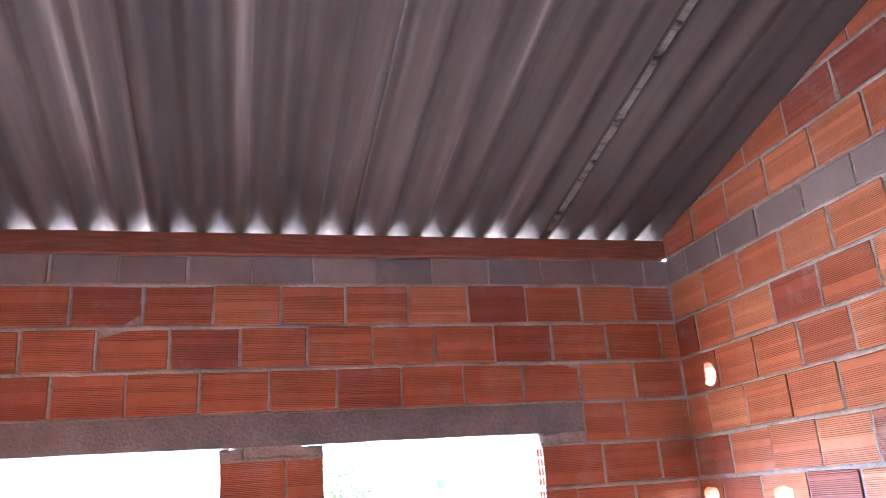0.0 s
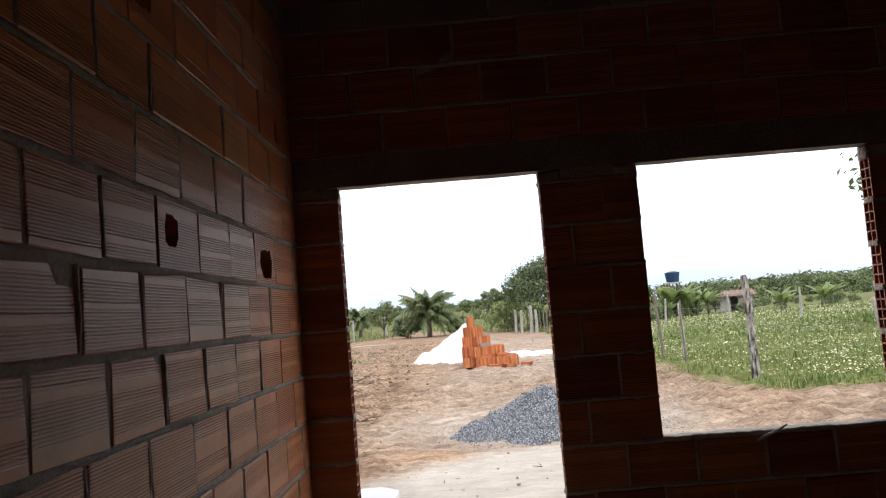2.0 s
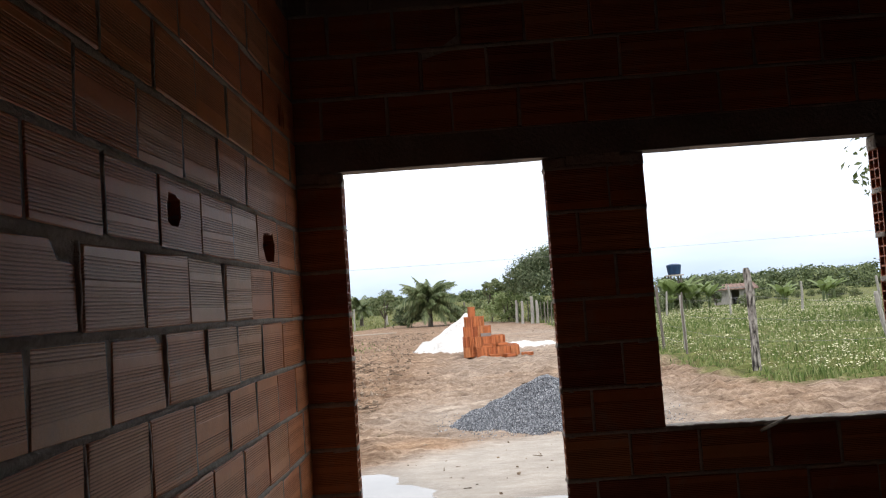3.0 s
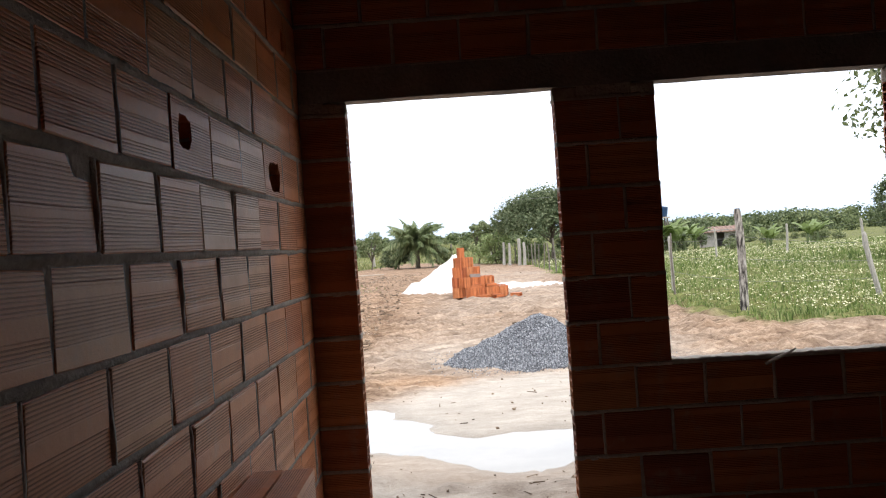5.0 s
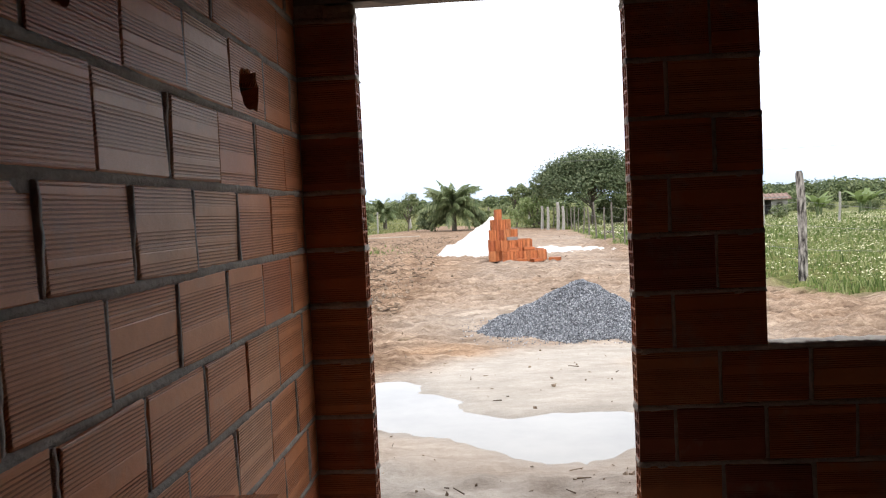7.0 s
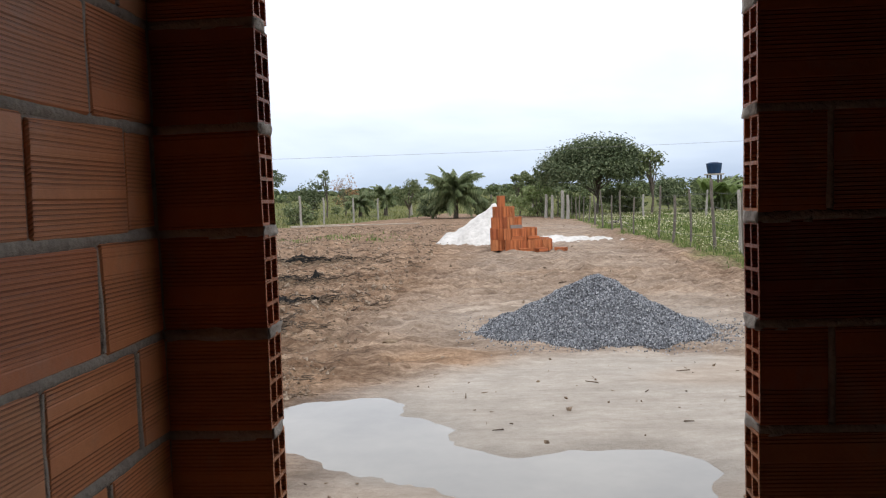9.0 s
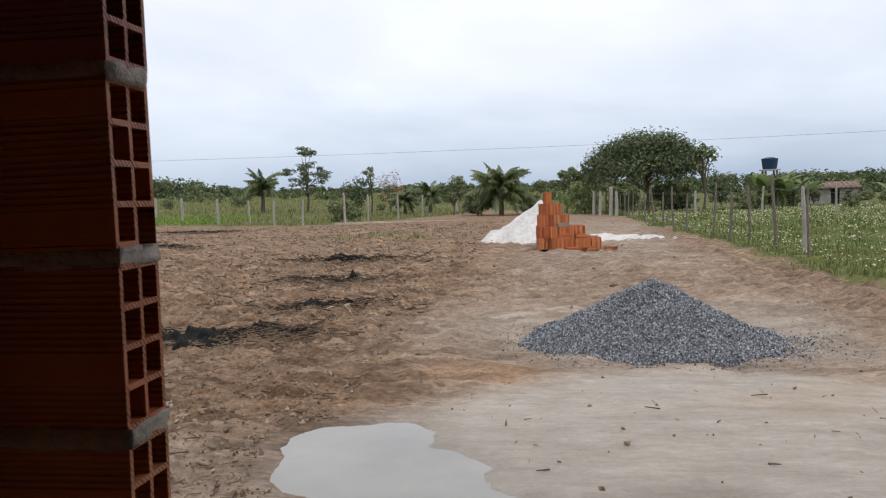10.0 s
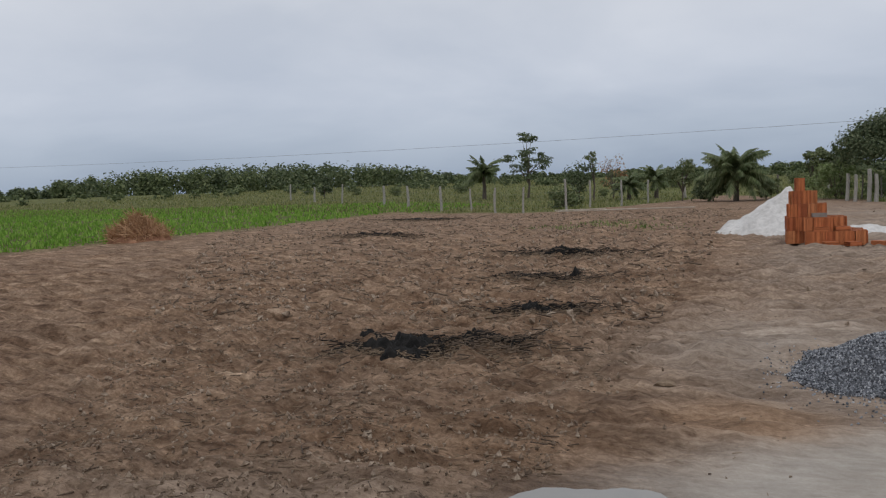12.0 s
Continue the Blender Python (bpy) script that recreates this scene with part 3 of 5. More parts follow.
def broken_through(parent, v, a, c, z, hole, clay):
    """A brick with a rough hole knocked through it, in a wall along y."""
    bm = bmesh.new()
    sides = (v, v + BT) if v > 3 else (v - BT, v)
    cy, cz = (hole[0] + hole[1]) / 2, (hole[2] + hole[3]) / 2
    ry, rz = (hole[1] - hole[0]) / 2, (hole[3] - hole[2]) / 2
    rings = []
    for x in sides:
        outer, inner = [], []
        for k in range(20):
            t = math.tau * k / 20
            dy, dz = math.cos(t), math.sin(t)
            reach = min(((c - cy) if dy > 0 else (cy - a)) / max(abs(dy), 1e-6), ((z + BH - cz) if dz > 0 else (cz - z)) / max(abs(dz), 1e-6))
            outer.append(bm.verts.new((x, cy + dy * reach, cz + dz * reach)))
            f = (1 + 0.30 * noise.noise((3 * dy + cy * 9, 3 * dz, x * 6))) / (abs(dy) ** 3.5 + abs(dz) ** 3.5) ** (1 / 3.5) * 0.93
            inner.append(bm.verts.new((x, cy + dy * ry * f, cz + dz * rz * f)))
        for oy, oz in ((a, z), (c, z), (c, z + BH), (a, z + BH)):
            q = min(outer, key=lambda w: (w.co.y - oy) ** 2 + (w.co.z - oz) ** 2)
            q.co.y, q.co.z = oy, oz
        rings.append((outer, inner))
    for k in range(20):
        j = (k + 1) % 20
        for outer, inner in rings:
            bm.faces.new((outer[k], outer[j], inner[j], inner[k]))
        bm.faces.new((rings[0][1][k], rings[0][1][j], rings[1][1][j], rings[1][1][k]))
        bm.faces.new((rings[0][0][k], rings[0][0][j], rings[1][0][j], rings[1][0][k]))
    bmesh.ops.recalc_face_normals(bm, faces=bm.faces)
    spot = pose((sides[0] + sides[1]) / 2, (a + c) / 2, z + BH / 2, 0, 0, 90)
    bmesh.ops.transform(bm, matrix=spot.inverted(), verts=bm.verts)
    child("brick", mesh_of(bm, clay), parent, spot, "clay brick with a hole knocked through it")


DOOR, WINDOW = (0.212, 1.168, -0.3, 2.108), (1.626, 2.70, 0.825, 2.108)
GREY = (2.87, 3.015)

# front wall with the doorway and the window opening
north = wall("wall_north", "x", WEST, WIDTH + BT, 0.0, GREY[1], [(DOOR[0] - 0.1, DOOR[1] + 0.1, *DOOR[2:]), (WINDOW[0] - 0.1, WINDOW[1] + 0.1, *WINDOW[2:])], "bare hollow clay brick wall with a doorway and a window opening")
OFFSETS = {13: 0.50, 12: 0.31, 11: 0.76}


def front_course(k, z, high, mat, spans, start, pitch=0.313):
    for s0, s1, open0, open1 in spans:
        u = start - pitch * math.ceil((start - s0) / pitch)
        first = True
        while u < s1:
            a, c = max(u, s0), min(u + pitch, s1)
            if first and c - a < 0.06 and c < s1:
                u += pitch
                c = min(u + pitch, s1)
            if c - a < 0.05 and not first and c == s1:
                break
            a2, c2 = a + (0 if a == s0 else 0.006 + rng.uniform(-0.003, 0.003)), c - (0 if c == s1 else 0.006 + rng.uniform(-0.003, 0.003))
            if s1 - c < 0.05:
                c2, u = s1, s1
            edge = (open0 and a == s0) or (open1 and c2 == s1)
            lay(north, "x", 0.0, a2, c2, z, high, mat, edge, broken=(k == 6 and open1 and s1 == DOOR[0]))
            u += pitch
            first = False


for k in range(14):
    z = k * COURSE + 0.008
    start = OFFSETS.get(k, 0.21 if k % 2 else 0.05)
    if k < 10:
        spans = [(0.0, DOOR[0], False, True)]
        if k >= 4:
            spans += [(DOOR[1], WINDOW[0], True, True), (WINDOW[1], WIDTH, True, False)]
        else:
            spans += [(DOOR[1], WIDTH, True, False)]
    elif k == 10:
        spans = [(2.95, WIDTH, False, False)]
    else:
        spans = [(0.0, WIDTH, False, False)]
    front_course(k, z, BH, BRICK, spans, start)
front_course(14, GREY[0] + 0.004, 0.138, BRICK_GREY, [(0.0, WIDTH, False, False)], 0.10, 0.30)

# rough mortar squeezed out of the bed joints at the opening edges
scrap = bpy.data.meshes.new("scrap")
bm = bmesh.new()
for ux, s in ((DOOR[0], 1), (DOOR[1], -1), (WINDOW[0], 1), (WINDOW[1], -1)):
    for k in range(1, 11):
        z = k * COURSE
        if ux > 1.5 and z < 0.9:
            continue
        bed = bmesh.new()
        box(bed, *sorted((ux + s * 0.002, ux - s * 0.105)), 0.002, 0.088, z - 0.012, z + (0.010 if k < 10 else 0.052))
        bmesh.ops.subdivide_edges(bed, edges=bed.edges[:], cuts=3, use_grid_fill=True)
        for q in bed.verts:
            q.co += Vector((0.007, 0.006, 0.003)) * noise.noise(q.co * 38) * 1.6
        bed.to_mesh(scrap)
        bed.free()
        bm.from_mesh(scrap)
bed = bmesh.new()
box(bed, WINDOW[0] + 0.002, WINDOW[1] - 0.002, -0.003, BT + 0.003, WINDOW[2] - 0.010, WINDOW[2] + 0.006)
bmesh.ops.subdivide_edges(bed, edges=[e for e in bed.edges if e.calc_length() > 0.5], cuts=60)
bmesh.ops.subdivide_edges(bed, edges=[e for e in bed.edges if abs(e.verts[0].co.y - e.verts[1].co.y) > 0.05], cuts=4, use_grid_fill=True)
for q in bed.verts:
    q.co += Vector((0, 0.004, 0.007 if q.co.z > WINDOW[2] - 0.004 else 0.0)) * (noise.noise(q.co * 41) + 0.6 * noise.noise(q.co * 9))
bed.to_mesh(scrap)
bed.free()
bm.from_mesh(scrap)
child("squeezed_mortar", mesh_of(bm, MORTAR, True), north, None, "grey mortar lumps along the opening edges")

# cast lintel over both openings
bm = bmesh.new()
box(bm, 0.0, 2.94, -0.004, BT + 0.004, 2.108, 2.252)
bmesh.ops.subdivide_edges(bm, edges=[e for e in bm.edges if e.calc_length() > 1], cuts=24)
for q in bm.verts:
    q.co += Vector((0, 0.003 * noise.noise(q.co * 9), 0.004 * noise.noise(q.co * 5)))
tagged(new("lintel", mesh_of(bm, CONCRETE)), "rough grey concrete lintel above doorway and window", "lintel", kind="structure")

# side walls follow the slope of the roof
LHOLES = [(-1.80, -1.63, 2.33, 2.44), (-1.625, -1.525, 1.705, 1.80), (-0.67, -0.48, 1.662, 1.785), (-0.30, -0.19, 2.28, 2.38)]
RHOLES = [(-0.36, -0.20, 2.28, 2.40), (-0.16, -0.03, 1.69, 1.80), (-0.72, -0.58, 1.70, 1.79)]
west = wall("wall_west", "y", BACK, 0.0, 0.0, roof_z(0) - 0.02, LHOLES, "bare hollow clay brick side wall with scaffold holes", lambda y: roof_z(y) + 0.02)
east = wall("wall_east", "y", BACK, 0.0, WIDTH, roof_z(0) - 0.02, RHOLES, "bare orange clay brick side wall with holes to daylight", lambda y: roof_z(y) + 0.02)


def side_courses(parent, v, holes, even, odd):
    # the left wall takes the brick with the light in its colour
    clay = BRICK_LIT if v < 1 else BRICK_ORANGE
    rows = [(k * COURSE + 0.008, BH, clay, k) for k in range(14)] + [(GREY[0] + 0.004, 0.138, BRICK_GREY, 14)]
    rows += [(GREY[1] + 0.012 + i * COURSE, BH, BRICK, 15 + i) for i in range(5)]
    for z, high, mat, k in rows:
        y = (even if k % 2 == 0 else odd) + 2 * 0.31
        while y > (-3.95 if v < 1 else -3.95):
            a, c = y - 0.31 + 0.006 + rng.uniform(-0.004, 0.004), min(0.0, y - 0.006)
            y -= 0.31
            if c - a < 0.04 or a > -0.02 or z > roof_z(a) - 0.03:
                continue
            hole = [h for h in holes if h[0] < c and h[1] > a and h[2] < z + high and h[3] > z]
            if hole:
                h = hole[0]
                broken_through(parent, v, a, c, z, (max(h[0], a + 0.012), min(h[1], c - 0.012), max(h[2], z + 0.012), min(h[3], z + BH - 0.012)), clay)
            elif z + high > roof_z(c) - 0.03:
                lay(parent, "y", v, a, c, z, high, mat, cut=lambda q: roof_z(q) + 0.012)
            else:
                lay(parent, "y", v, a, c, z, high, mat)


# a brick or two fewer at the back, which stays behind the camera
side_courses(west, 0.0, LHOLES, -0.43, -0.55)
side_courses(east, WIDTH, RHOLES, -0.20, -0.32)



def pointing(parent, along, face, out, beds, name):
    """Uneven mortar squeezed out of the bed and head joints on the room side of a wall; beds as (u0, u1, z)."""
    vs, fs = [], []

    def ribbon(points, wide, seed):
        o, run = len(vs), []
        for u, z, upright in points:
            swell = noise.noise((u * 7, z * 7, seed)) + 0.6 * noise.noise((u * 31, z * 31, seed))
            proud = 0.0005 + 0.0055 * max(-0.5, swell)
            for k, (e, d) in enumerate(((-1.0, -0.006), (-0.45, proud), (0.45, proud), (1.0, -0.006))):
                w = wide * e * (1.0 + 0.55 * noise.noise((u * 23 + k, z * 23, seed + 9)))
                du, dz = (w, 0) if upright else (0, w)
                v = face + out * d
                run.append((u + du, v, z + dz) if along == "x" else (v, u + du, z + dz))
        vs.extend(run)
        for i in range(len(points) - 1):
            for k in range(3):
                q = o + 4 * i + k
                fs.append((q, q + 1, q + 5, q + 4))

    for u0, u1, z in beds:
        count = max(2, int((u1 - u0) / 0.025))
        ribbon([(u0 + (u1 - u0) * i / count, z, False) for i in range(count + 1)], 0.0125, 3.0)
    for owner, u, z, high in HEADS:
        if owner == name and noise.noise((u * 5.1, z * 5.1, 17.0)) > -0.22:
            ribbon([(u, z + high * (0.02 + 0.96 * i / 6), True) for i in range(7)], 0.0095, 5.0)
    child("squeezed_mortar", raw_mesh(vs, fs, MORTAR, True), parent, None, "rough grey mortar pressed out of the brick joints")


levels = [k * COURSE for k in range(1, 15)] + [GREY[1] + 0.006 + i * COURSE for i in range(1, 5)]
pointing(west, "y", 0.0, 1, [(-3.9, min(-0.004, (EAVE - z) / SLOPE if z > EAVE else -0.004), z) for z in levels], west.name)
pointing(east, "y", WIDTH, -1, [(-3.9, min(-0.004, (EAVE - z) / SLOPE if z > EAVE else -0.004), z) for z in levels], east.name)
rows = [(0.004, DOOR[0], k * COURSE) for k in range(1, 11)] + [(DOOR[1], WINDOW[0], k * COURSE) for k in range(4, 11)] + [(WINDOW[1], WIDTH - 0.004, k * COURSE) for k in range(4, 11)]
rows += [(DOOR[1], WIDTH - 0.004, k * COURSE) for k in range(1, 4)] + [(0.004, WIDTH - 0.004, k * COURSE) for k in range(11, 15)]
pointing(north, "x", 0.0, -1, rows, north.name)

south = wall("wall_south", "x", WEST, WIDTH + BT, BACK, roof_z(BACK) - 0.02, [], "plain clay brick rear wall", None, BRICK)
annex = wall("wall_annex", "y", BACK, 0.0, WEST, roof_z(0) - 0.02, [], "plain clay brick wall of the next room", lambda y: roof_z(y) - 0.02, BRICK)
bm = bmesh.new()
box(bm, WEST - 0.05, WIDTH + 0.05, BACK - 0.05, 0.085, -0.16, 0.0)
tagged(new("floor", mesh_of(bm, FLOOR)), "unfinished grey-brown cement floor", "floor", kind="structure")

# wall plate under the roof
bm = bmesh.new()
box(bm, 0.004, WIDTH - 0.004, -0.025, 0.045, GREY[1] + 0.002, EAVE - 0.006)
bmesh.ops.bevel(bm, geom=bm.edges[:], offset=0.004, segments=1, affect="EDGES")
tagged(new("roof_beam", mesh_of(bm, WOOD_RED)), "reddish sawn timber wall plate under the roof sheets", "beam", kind="structure")
bm = bmesh.new()
box(bm, WEST - 0.2, 0.0, 0.0, 0.05, GREY[1] + 0.002, EAVE - 0.006)
tagged(new("roof_beam", mesh_of(bm, WOOD_RED)), "reddish sawn timber wall plate of the next room", "beam", kind="structure")

# corrugated fibre cement roof, one object a sheet
roof = tagged(new("roof"), "corrugated brown-grey fibre cement roof seen from below", "roof", kind="structure")
PITCH = 0.177


def sheet(x0, waves, rise):
    """One sheet; its far side rises by rise to lie on the next one's edge."""
    bm = bmesh.new()
    n_u = waves * 10
    ys = [0.17, 0.05, -1.2, -2.4, -3.6, BACK - 0.25]
    rows = {}
    for s, t in ((0, 0.0), (1, 0.006)):
        for j, y in enumerate(ys):
            rows[s, j] = [bm.verts.new((x0 + PITCH * i / 10, y, roof_z(y) + 0.027 + rise * i / n_u + t + 0.029 * math.cos(2 * math.pi * (i / 10 + (x0 - 0.0885) / PITCH)))) for i in range(n_u + 1)]
    for s in (0, 1):
        for j in range(len(ys) - 1):
            for i in range(n_u):
                q = (rows[s, j][i], rows[s, j][i + 1], rows[s, j + 1][i + 1], rows[s, j + 1][i])
                bm.faces.new(q if s else q[::-1])
    for j in range(len(ys) - 1):
        for i in (0, n_u):
            bm.faces.new((rows[0, j][i], rows[0, j + 1][i], rows[1, j + 1][i], rows[1, j][i]))
    for i in range(n_u):
        for j in (0, len(ys) - 1):
            bm.faces.new((rows[0, j][i], rows[0, j][i + 1], rows[1, j][i + 1], rows[1, j][i]))
    bmesh.ops.recalc_face_normals(bm, faces=bm.faces)
    child("roof_sheet", mesh_of(bm, FIBRE, True), roof)


for start in (-2.12, -1.14, -0.155, 0.824, 1.785, 2.811):
    sheet(start, 6, 0.013)

# pale patched strip under one side lap
bm = bmesh.new()
for k in range(22):
    y0, y1 = -0.05 - 0.16 * k, -0.05 - 0.16 * (k + 1) + 0.004
    for q in box(bm, 2.812, 2.812 + 0.032 + 0.008 * noise.noise((k * 0.7, 1, 1)), y1, y0, 0, 0.006):
        q.co.z += roof_z(q.co.y) - 0.010
part("lap_strip", bm, LAP, roof, "pale strip with black blotches along a sheet joint")


# ---- building materials standing in the yard ----
def lump(bm, m, sub=1, rough=0.25, seed=0.0):
    r = bmesh.ops.create_icosphere(bm, subdivisions=sub, radius=1.0)
    for q in r["verts"]:
        q.co *= 1 + rough * noise.noise(q.co * 1.7 + Vector((seed, 0, 0)))
        q.co = m @ q.co


def mound(name, centre, rx, ry, high, mat, tail=(), power=1.0, label="", category="", parent=None, grain=0.03, n=46, lean=1.0, ragged=0.16, crag=0.0, east=1.35):
    """A heap of loose stuff with a ragged foot, sunk a little into the ground."""
    vs, fs = [], []
    for j in range(n + 1):
        for i in range(n + 1):
            u, v = -1.35 + i / n * (1.35 + east), (j / n * 2 - 1) * 1.35
            squeeze = lean if u > 0 else 1.0
            x, y = centre[0] + u * rx, centre[1] + v * ry
            d = math.hypot(u * squeeze, v) * (1 + ragged * noise.noise((x * 2.3, y * 2.3, 4.0)))
            h = high * max(0, 1 - d) ** power
            for a, c, r, k in tail:
                h = max(h, k * max(0, 1 - math.hypot(x - a, (y - c) * 1.5) / r))
            bed = 0.03 if h > 0 else 0.2
            h += (grain * noise.noise((x * 6, y * 6, 9.0)) + crag * noise.noise((x * 19, y * 19, 2.0))) * min(1, h / 0.06)
            vs.append((x, y, height(x, y) - bed + h))
    for j in range(n):
        for i in range(n):
            fs.append((j * (n + 1) + i, j * (n + 1) + i + 1, (j + 1) * (n + 1) + i + 1, (j + 1) * (n + 1) + i))
    me = raw_mesh(vs, fs, mat, True)
    ob = new(name, me)
    if parent:
        ob.parent = parent
    else:
        tagged(ob, label, category)
    return ob


def pebble_field(rng, places, sizes, mat, sides=0):
    """Many small stones in one mesh."""
    base = [Vector(p).normalized() for p in ((1, 0, 0), (-1, 0, 0), (0, 1, 0), (0, -1, 0), (0, 0, 1), (0, 0, -1))]
    tri = ((0, 2, 4), (2, 1, 4), (1, 3, 4), (3, 0, 4), (2, 0, 5), (1, 2, 5), (3, 1, 5), (0, 3, 5))
    vs, fs = [], []
    for p, s in zip(places, sizes):
        e = Euler((rng.uniform(0, 6), rng.uniform(0, 6), rng.uniform(0, 6))).to_matrix()
        o = len(vs)
        for q in base:
            k = s * rng.uniform(0.6, 1.3)
            vs.append(tuple(Vector(p) + e @ Vector((q.x * k * 1.25, q.y * k, q.z * k * 0.8))))
        fs += [(a + o, c + o, d + o) for a, c, d in tri]
    return raw_mesh(vs, fs, mat)


PILE = (1.72, 6.72)


def pile_height(x, y):
    u, v = (x - PILE[0]) / (1.32 if x < PILE[0] else 1.14), (y - PILE[1]) / 1.25
    d = math.hypot(u, v) * (1 + 0.12 * noise.noise((x * 1.5, y * 1.5, 4.0)))
    h = 0.57 * max(0, 1 - d) ** 1.16 + 0.02 * max(0, 1 - d) * noise.noise((x * 4, y * 4, 6.0))
    return h


gravel = tagged(new("gravel_pile"), "cone of blue-grey crushed stone heaped on the sand", "gravel pile")
vs, fs, k = [], [], 60
for j in range(k + 1):
    for i in range(k + 1):
        x, y = PILE[0] - 1.5 + 3.6 * i / k, PILE[1] - 1.4 + 2.9 * j / k
        h = pile_height(x, y)
        vs.append((x, y, height(x, y) + (h if h > 0.005 else -0.04)))
for j in range(k):
    for i in range(k):
        fs.append((j * (k + 1) + i, j * (k + 1) + i + 1, (j + 1) * (k + 1) + i + 1, (j + 1) * (k + 1) + i))
GRAVEL_CORE = speckled("gravel_bed", [(0.35, (0.07, 0.075, 0.085)), (0.65, (0.2, 0.21, 0.235))], 30, strength=1.0, distance=0.02)
child("gravel_core", raw_mesh(vs, fs, GRAVEL_CORE, True), gravel)
rg = random.Random(11)
places, sizes = [], []
while len(places) < 44000:
    x, y = rg.uniform(PILE[0] - 1.5, PILE[0] + 2.2), rg.uniform(PILE[1] - 1.5, PILE[1] + 1.4)
    h = pile_height(x, y)
    stray = math.exp(-4.5 * max(0, math.hypot((x - 1.75) / 1.35, (y - 6.55) / 1.1) - 0.9))
    if h > 0.004 or rg.random() < 0.22 * stray * stray:
        places.append((x, y, height(x, y) + h + rg.uniform(-0.004, 0.008)))
        sizes.append(rg.uniform(0.005, 0.0115))
tagged(child("gravel", pebble_field(rg, places, sizes, GRAVEL), gravel), kind="stuff")

# white sand heaped behind the stacked bricks
mound("sand_pile", (0.62, 24.0), 1.95, 1.9, 1.28, SAND, ((2.4, 23.4, 1.4, 0.16), (3.0, 23.6, 1.3, 0.12), (3.7, 23.5, 1.2, 0.10)), 1.1, "heap of bright white sand behind stacked bricks", "sand pile", grain=0.05, lean=2.1, ragged=0.08, n=60, east=2.2)

# new bricks stacked on end in steps
stack = tagged(new("brick_stack"), "stepped stack of new orange hollow bricks on bare soil", "brick stack")
stack.location = (0, 0, GROUND)
rs = random.Random(3)
UPRIGHT = pose(0, 0, 0, 0, 90, 0)  # length upright, broad face to the front
LEVELS = [(0, 19.4, 20.4, 0.50, 2.08), (0, 18.95, 19.4, 0.88, 2.08), (1, 19.4, 20.3, 0.50, 1.74), (1, 19.15, 19.4, 0.78, 1.52), (2, 19.55, 20.3, 0.50, 1.44), (3, 19.65, 20.2, 0.58, 1.16), (4, 19.8, 20.1, 0.68, 0.98)]
for level, front, back, a, c in LEVELS:
    y, k = front, 0
    while y < back:
        x = a + rs.uniform(-0.03, 0.08)
        while x + 0.19 <= c + 0.03 * rs.random():
            # only the outer bricks can be seen
            if k < 2 or x < a + 0.25 or x > c - 0.45 or level == 4:
                spot = Matrix.Translation((x + 0.095, y + rs.uniform(-0.015, 0.015), level * 0.292 + 0.146))
                child("brick", hollow_mesh(0.29, 0.19, BRICK_NEW), stack, spot @ pose(0, 0, 0, rs.uniform(-1.5, 1.5), 0, rs.uniform(-9, 9)) @ UPRIGHT)
            x += 0.192 + rs.uniform(0.0, 0.006)
        y, k = y + 0.096, k + 1
for x, y, r in ((1.35, 18.72, 20), (1.78, 18.70, 38), (2.3, 18.85, -30)):
    child("brick", hollow_mesh(0.29, 0.19, BRICK_NEW), stack, pose(x, y, 0.045, 90, 0, r))
child("brick", hollow_mesh(0.29, 0.19, BRICK_GREY), stack, pose(1.17, 19.45, 2 * 0.292 + 0.045, 90, 0, 8), "cement-grey brick lying on the stack")
child("brick", hollow_mesh(0.29, 0.19, BRICK_NEW), stack, pose(1.62, 19.2, 0.292 + 0.045, 90, 0, 4))
child("brick", hollow_mesh(0.29, 0.19, BRICK_NEW), stack, pose(1.2, 19.05, 0.292 + 0.045, 90, 0, -8))

# bricks stored on edge along the side wall, one row a layer lower
store = tagged(new("brick_pile"), "low pile of ribbed clay bricks beside the wall", "brick pile")
ON_EDGE = pose(0, 0, 0, 0, 0, 90)
for row in range(4):
    for layer in range(3 if row == 0 else 4):
        for side in (0.056, 0.152):
            spot = Matrix.Translation((side + rs.uniform(-0.003, 0.003), -1.025 - 0.295 * row + rs.uniform(-0.006, 0.006), 0.0945 + 0.189 * layer))
            child("brick", hollow_mesh(0.285, 0.188, BRICK_LIT), store, spot @ pose(0, 0, 0, 0, 0, rs.uniform(-1, 1)) @ ON_EDGE)
for row in range(2):
    child("brick", hollow_mesh(0.285, 0.188, BRICK_LIT), store, pose(0.107, -1.90 - 0.295 * row, 0.756 + 0.046, 90, 0, 90 + rs.uniform(-2, 2)))


# ---- fences ----
def post_mesh(high, r, lean, mat, seed):
    bm = bmesh.new()
    pts = [(lean * high * t + 0.02 * math.sin(5 * t + seed), 0.015 * math.sin(7 * t + seed), -0.25 + (high + 0.25) * t) for t in (0, 0.2, 0.4, 0.6, 0.8, 0.97, 1)]
    tube(bm, pts, [r * k for k in (1.1, 1.08, 1.0, 1.0, 0.95, 0.9, 0.6)], 8)
    for q in bm.verts:
        q.co += Vector((1, 1, 0.3)) * 0.12 * r * noise.noise(q.co * 14)
    return mesh_of(bm, mat)


def strand(bm, a, c, r=0.004, sag=0.03):
    a, c = Vector(a), Vector(c)
    pts = [a.lerp(c, t) - Vector((0, 0, sag * 4 * t * (1 - t))) for t in (0, 0.25, 0.5, 0.75, 1)]
    tube(bm, [tuple(p) for p in pts], [r] * 5, 4)


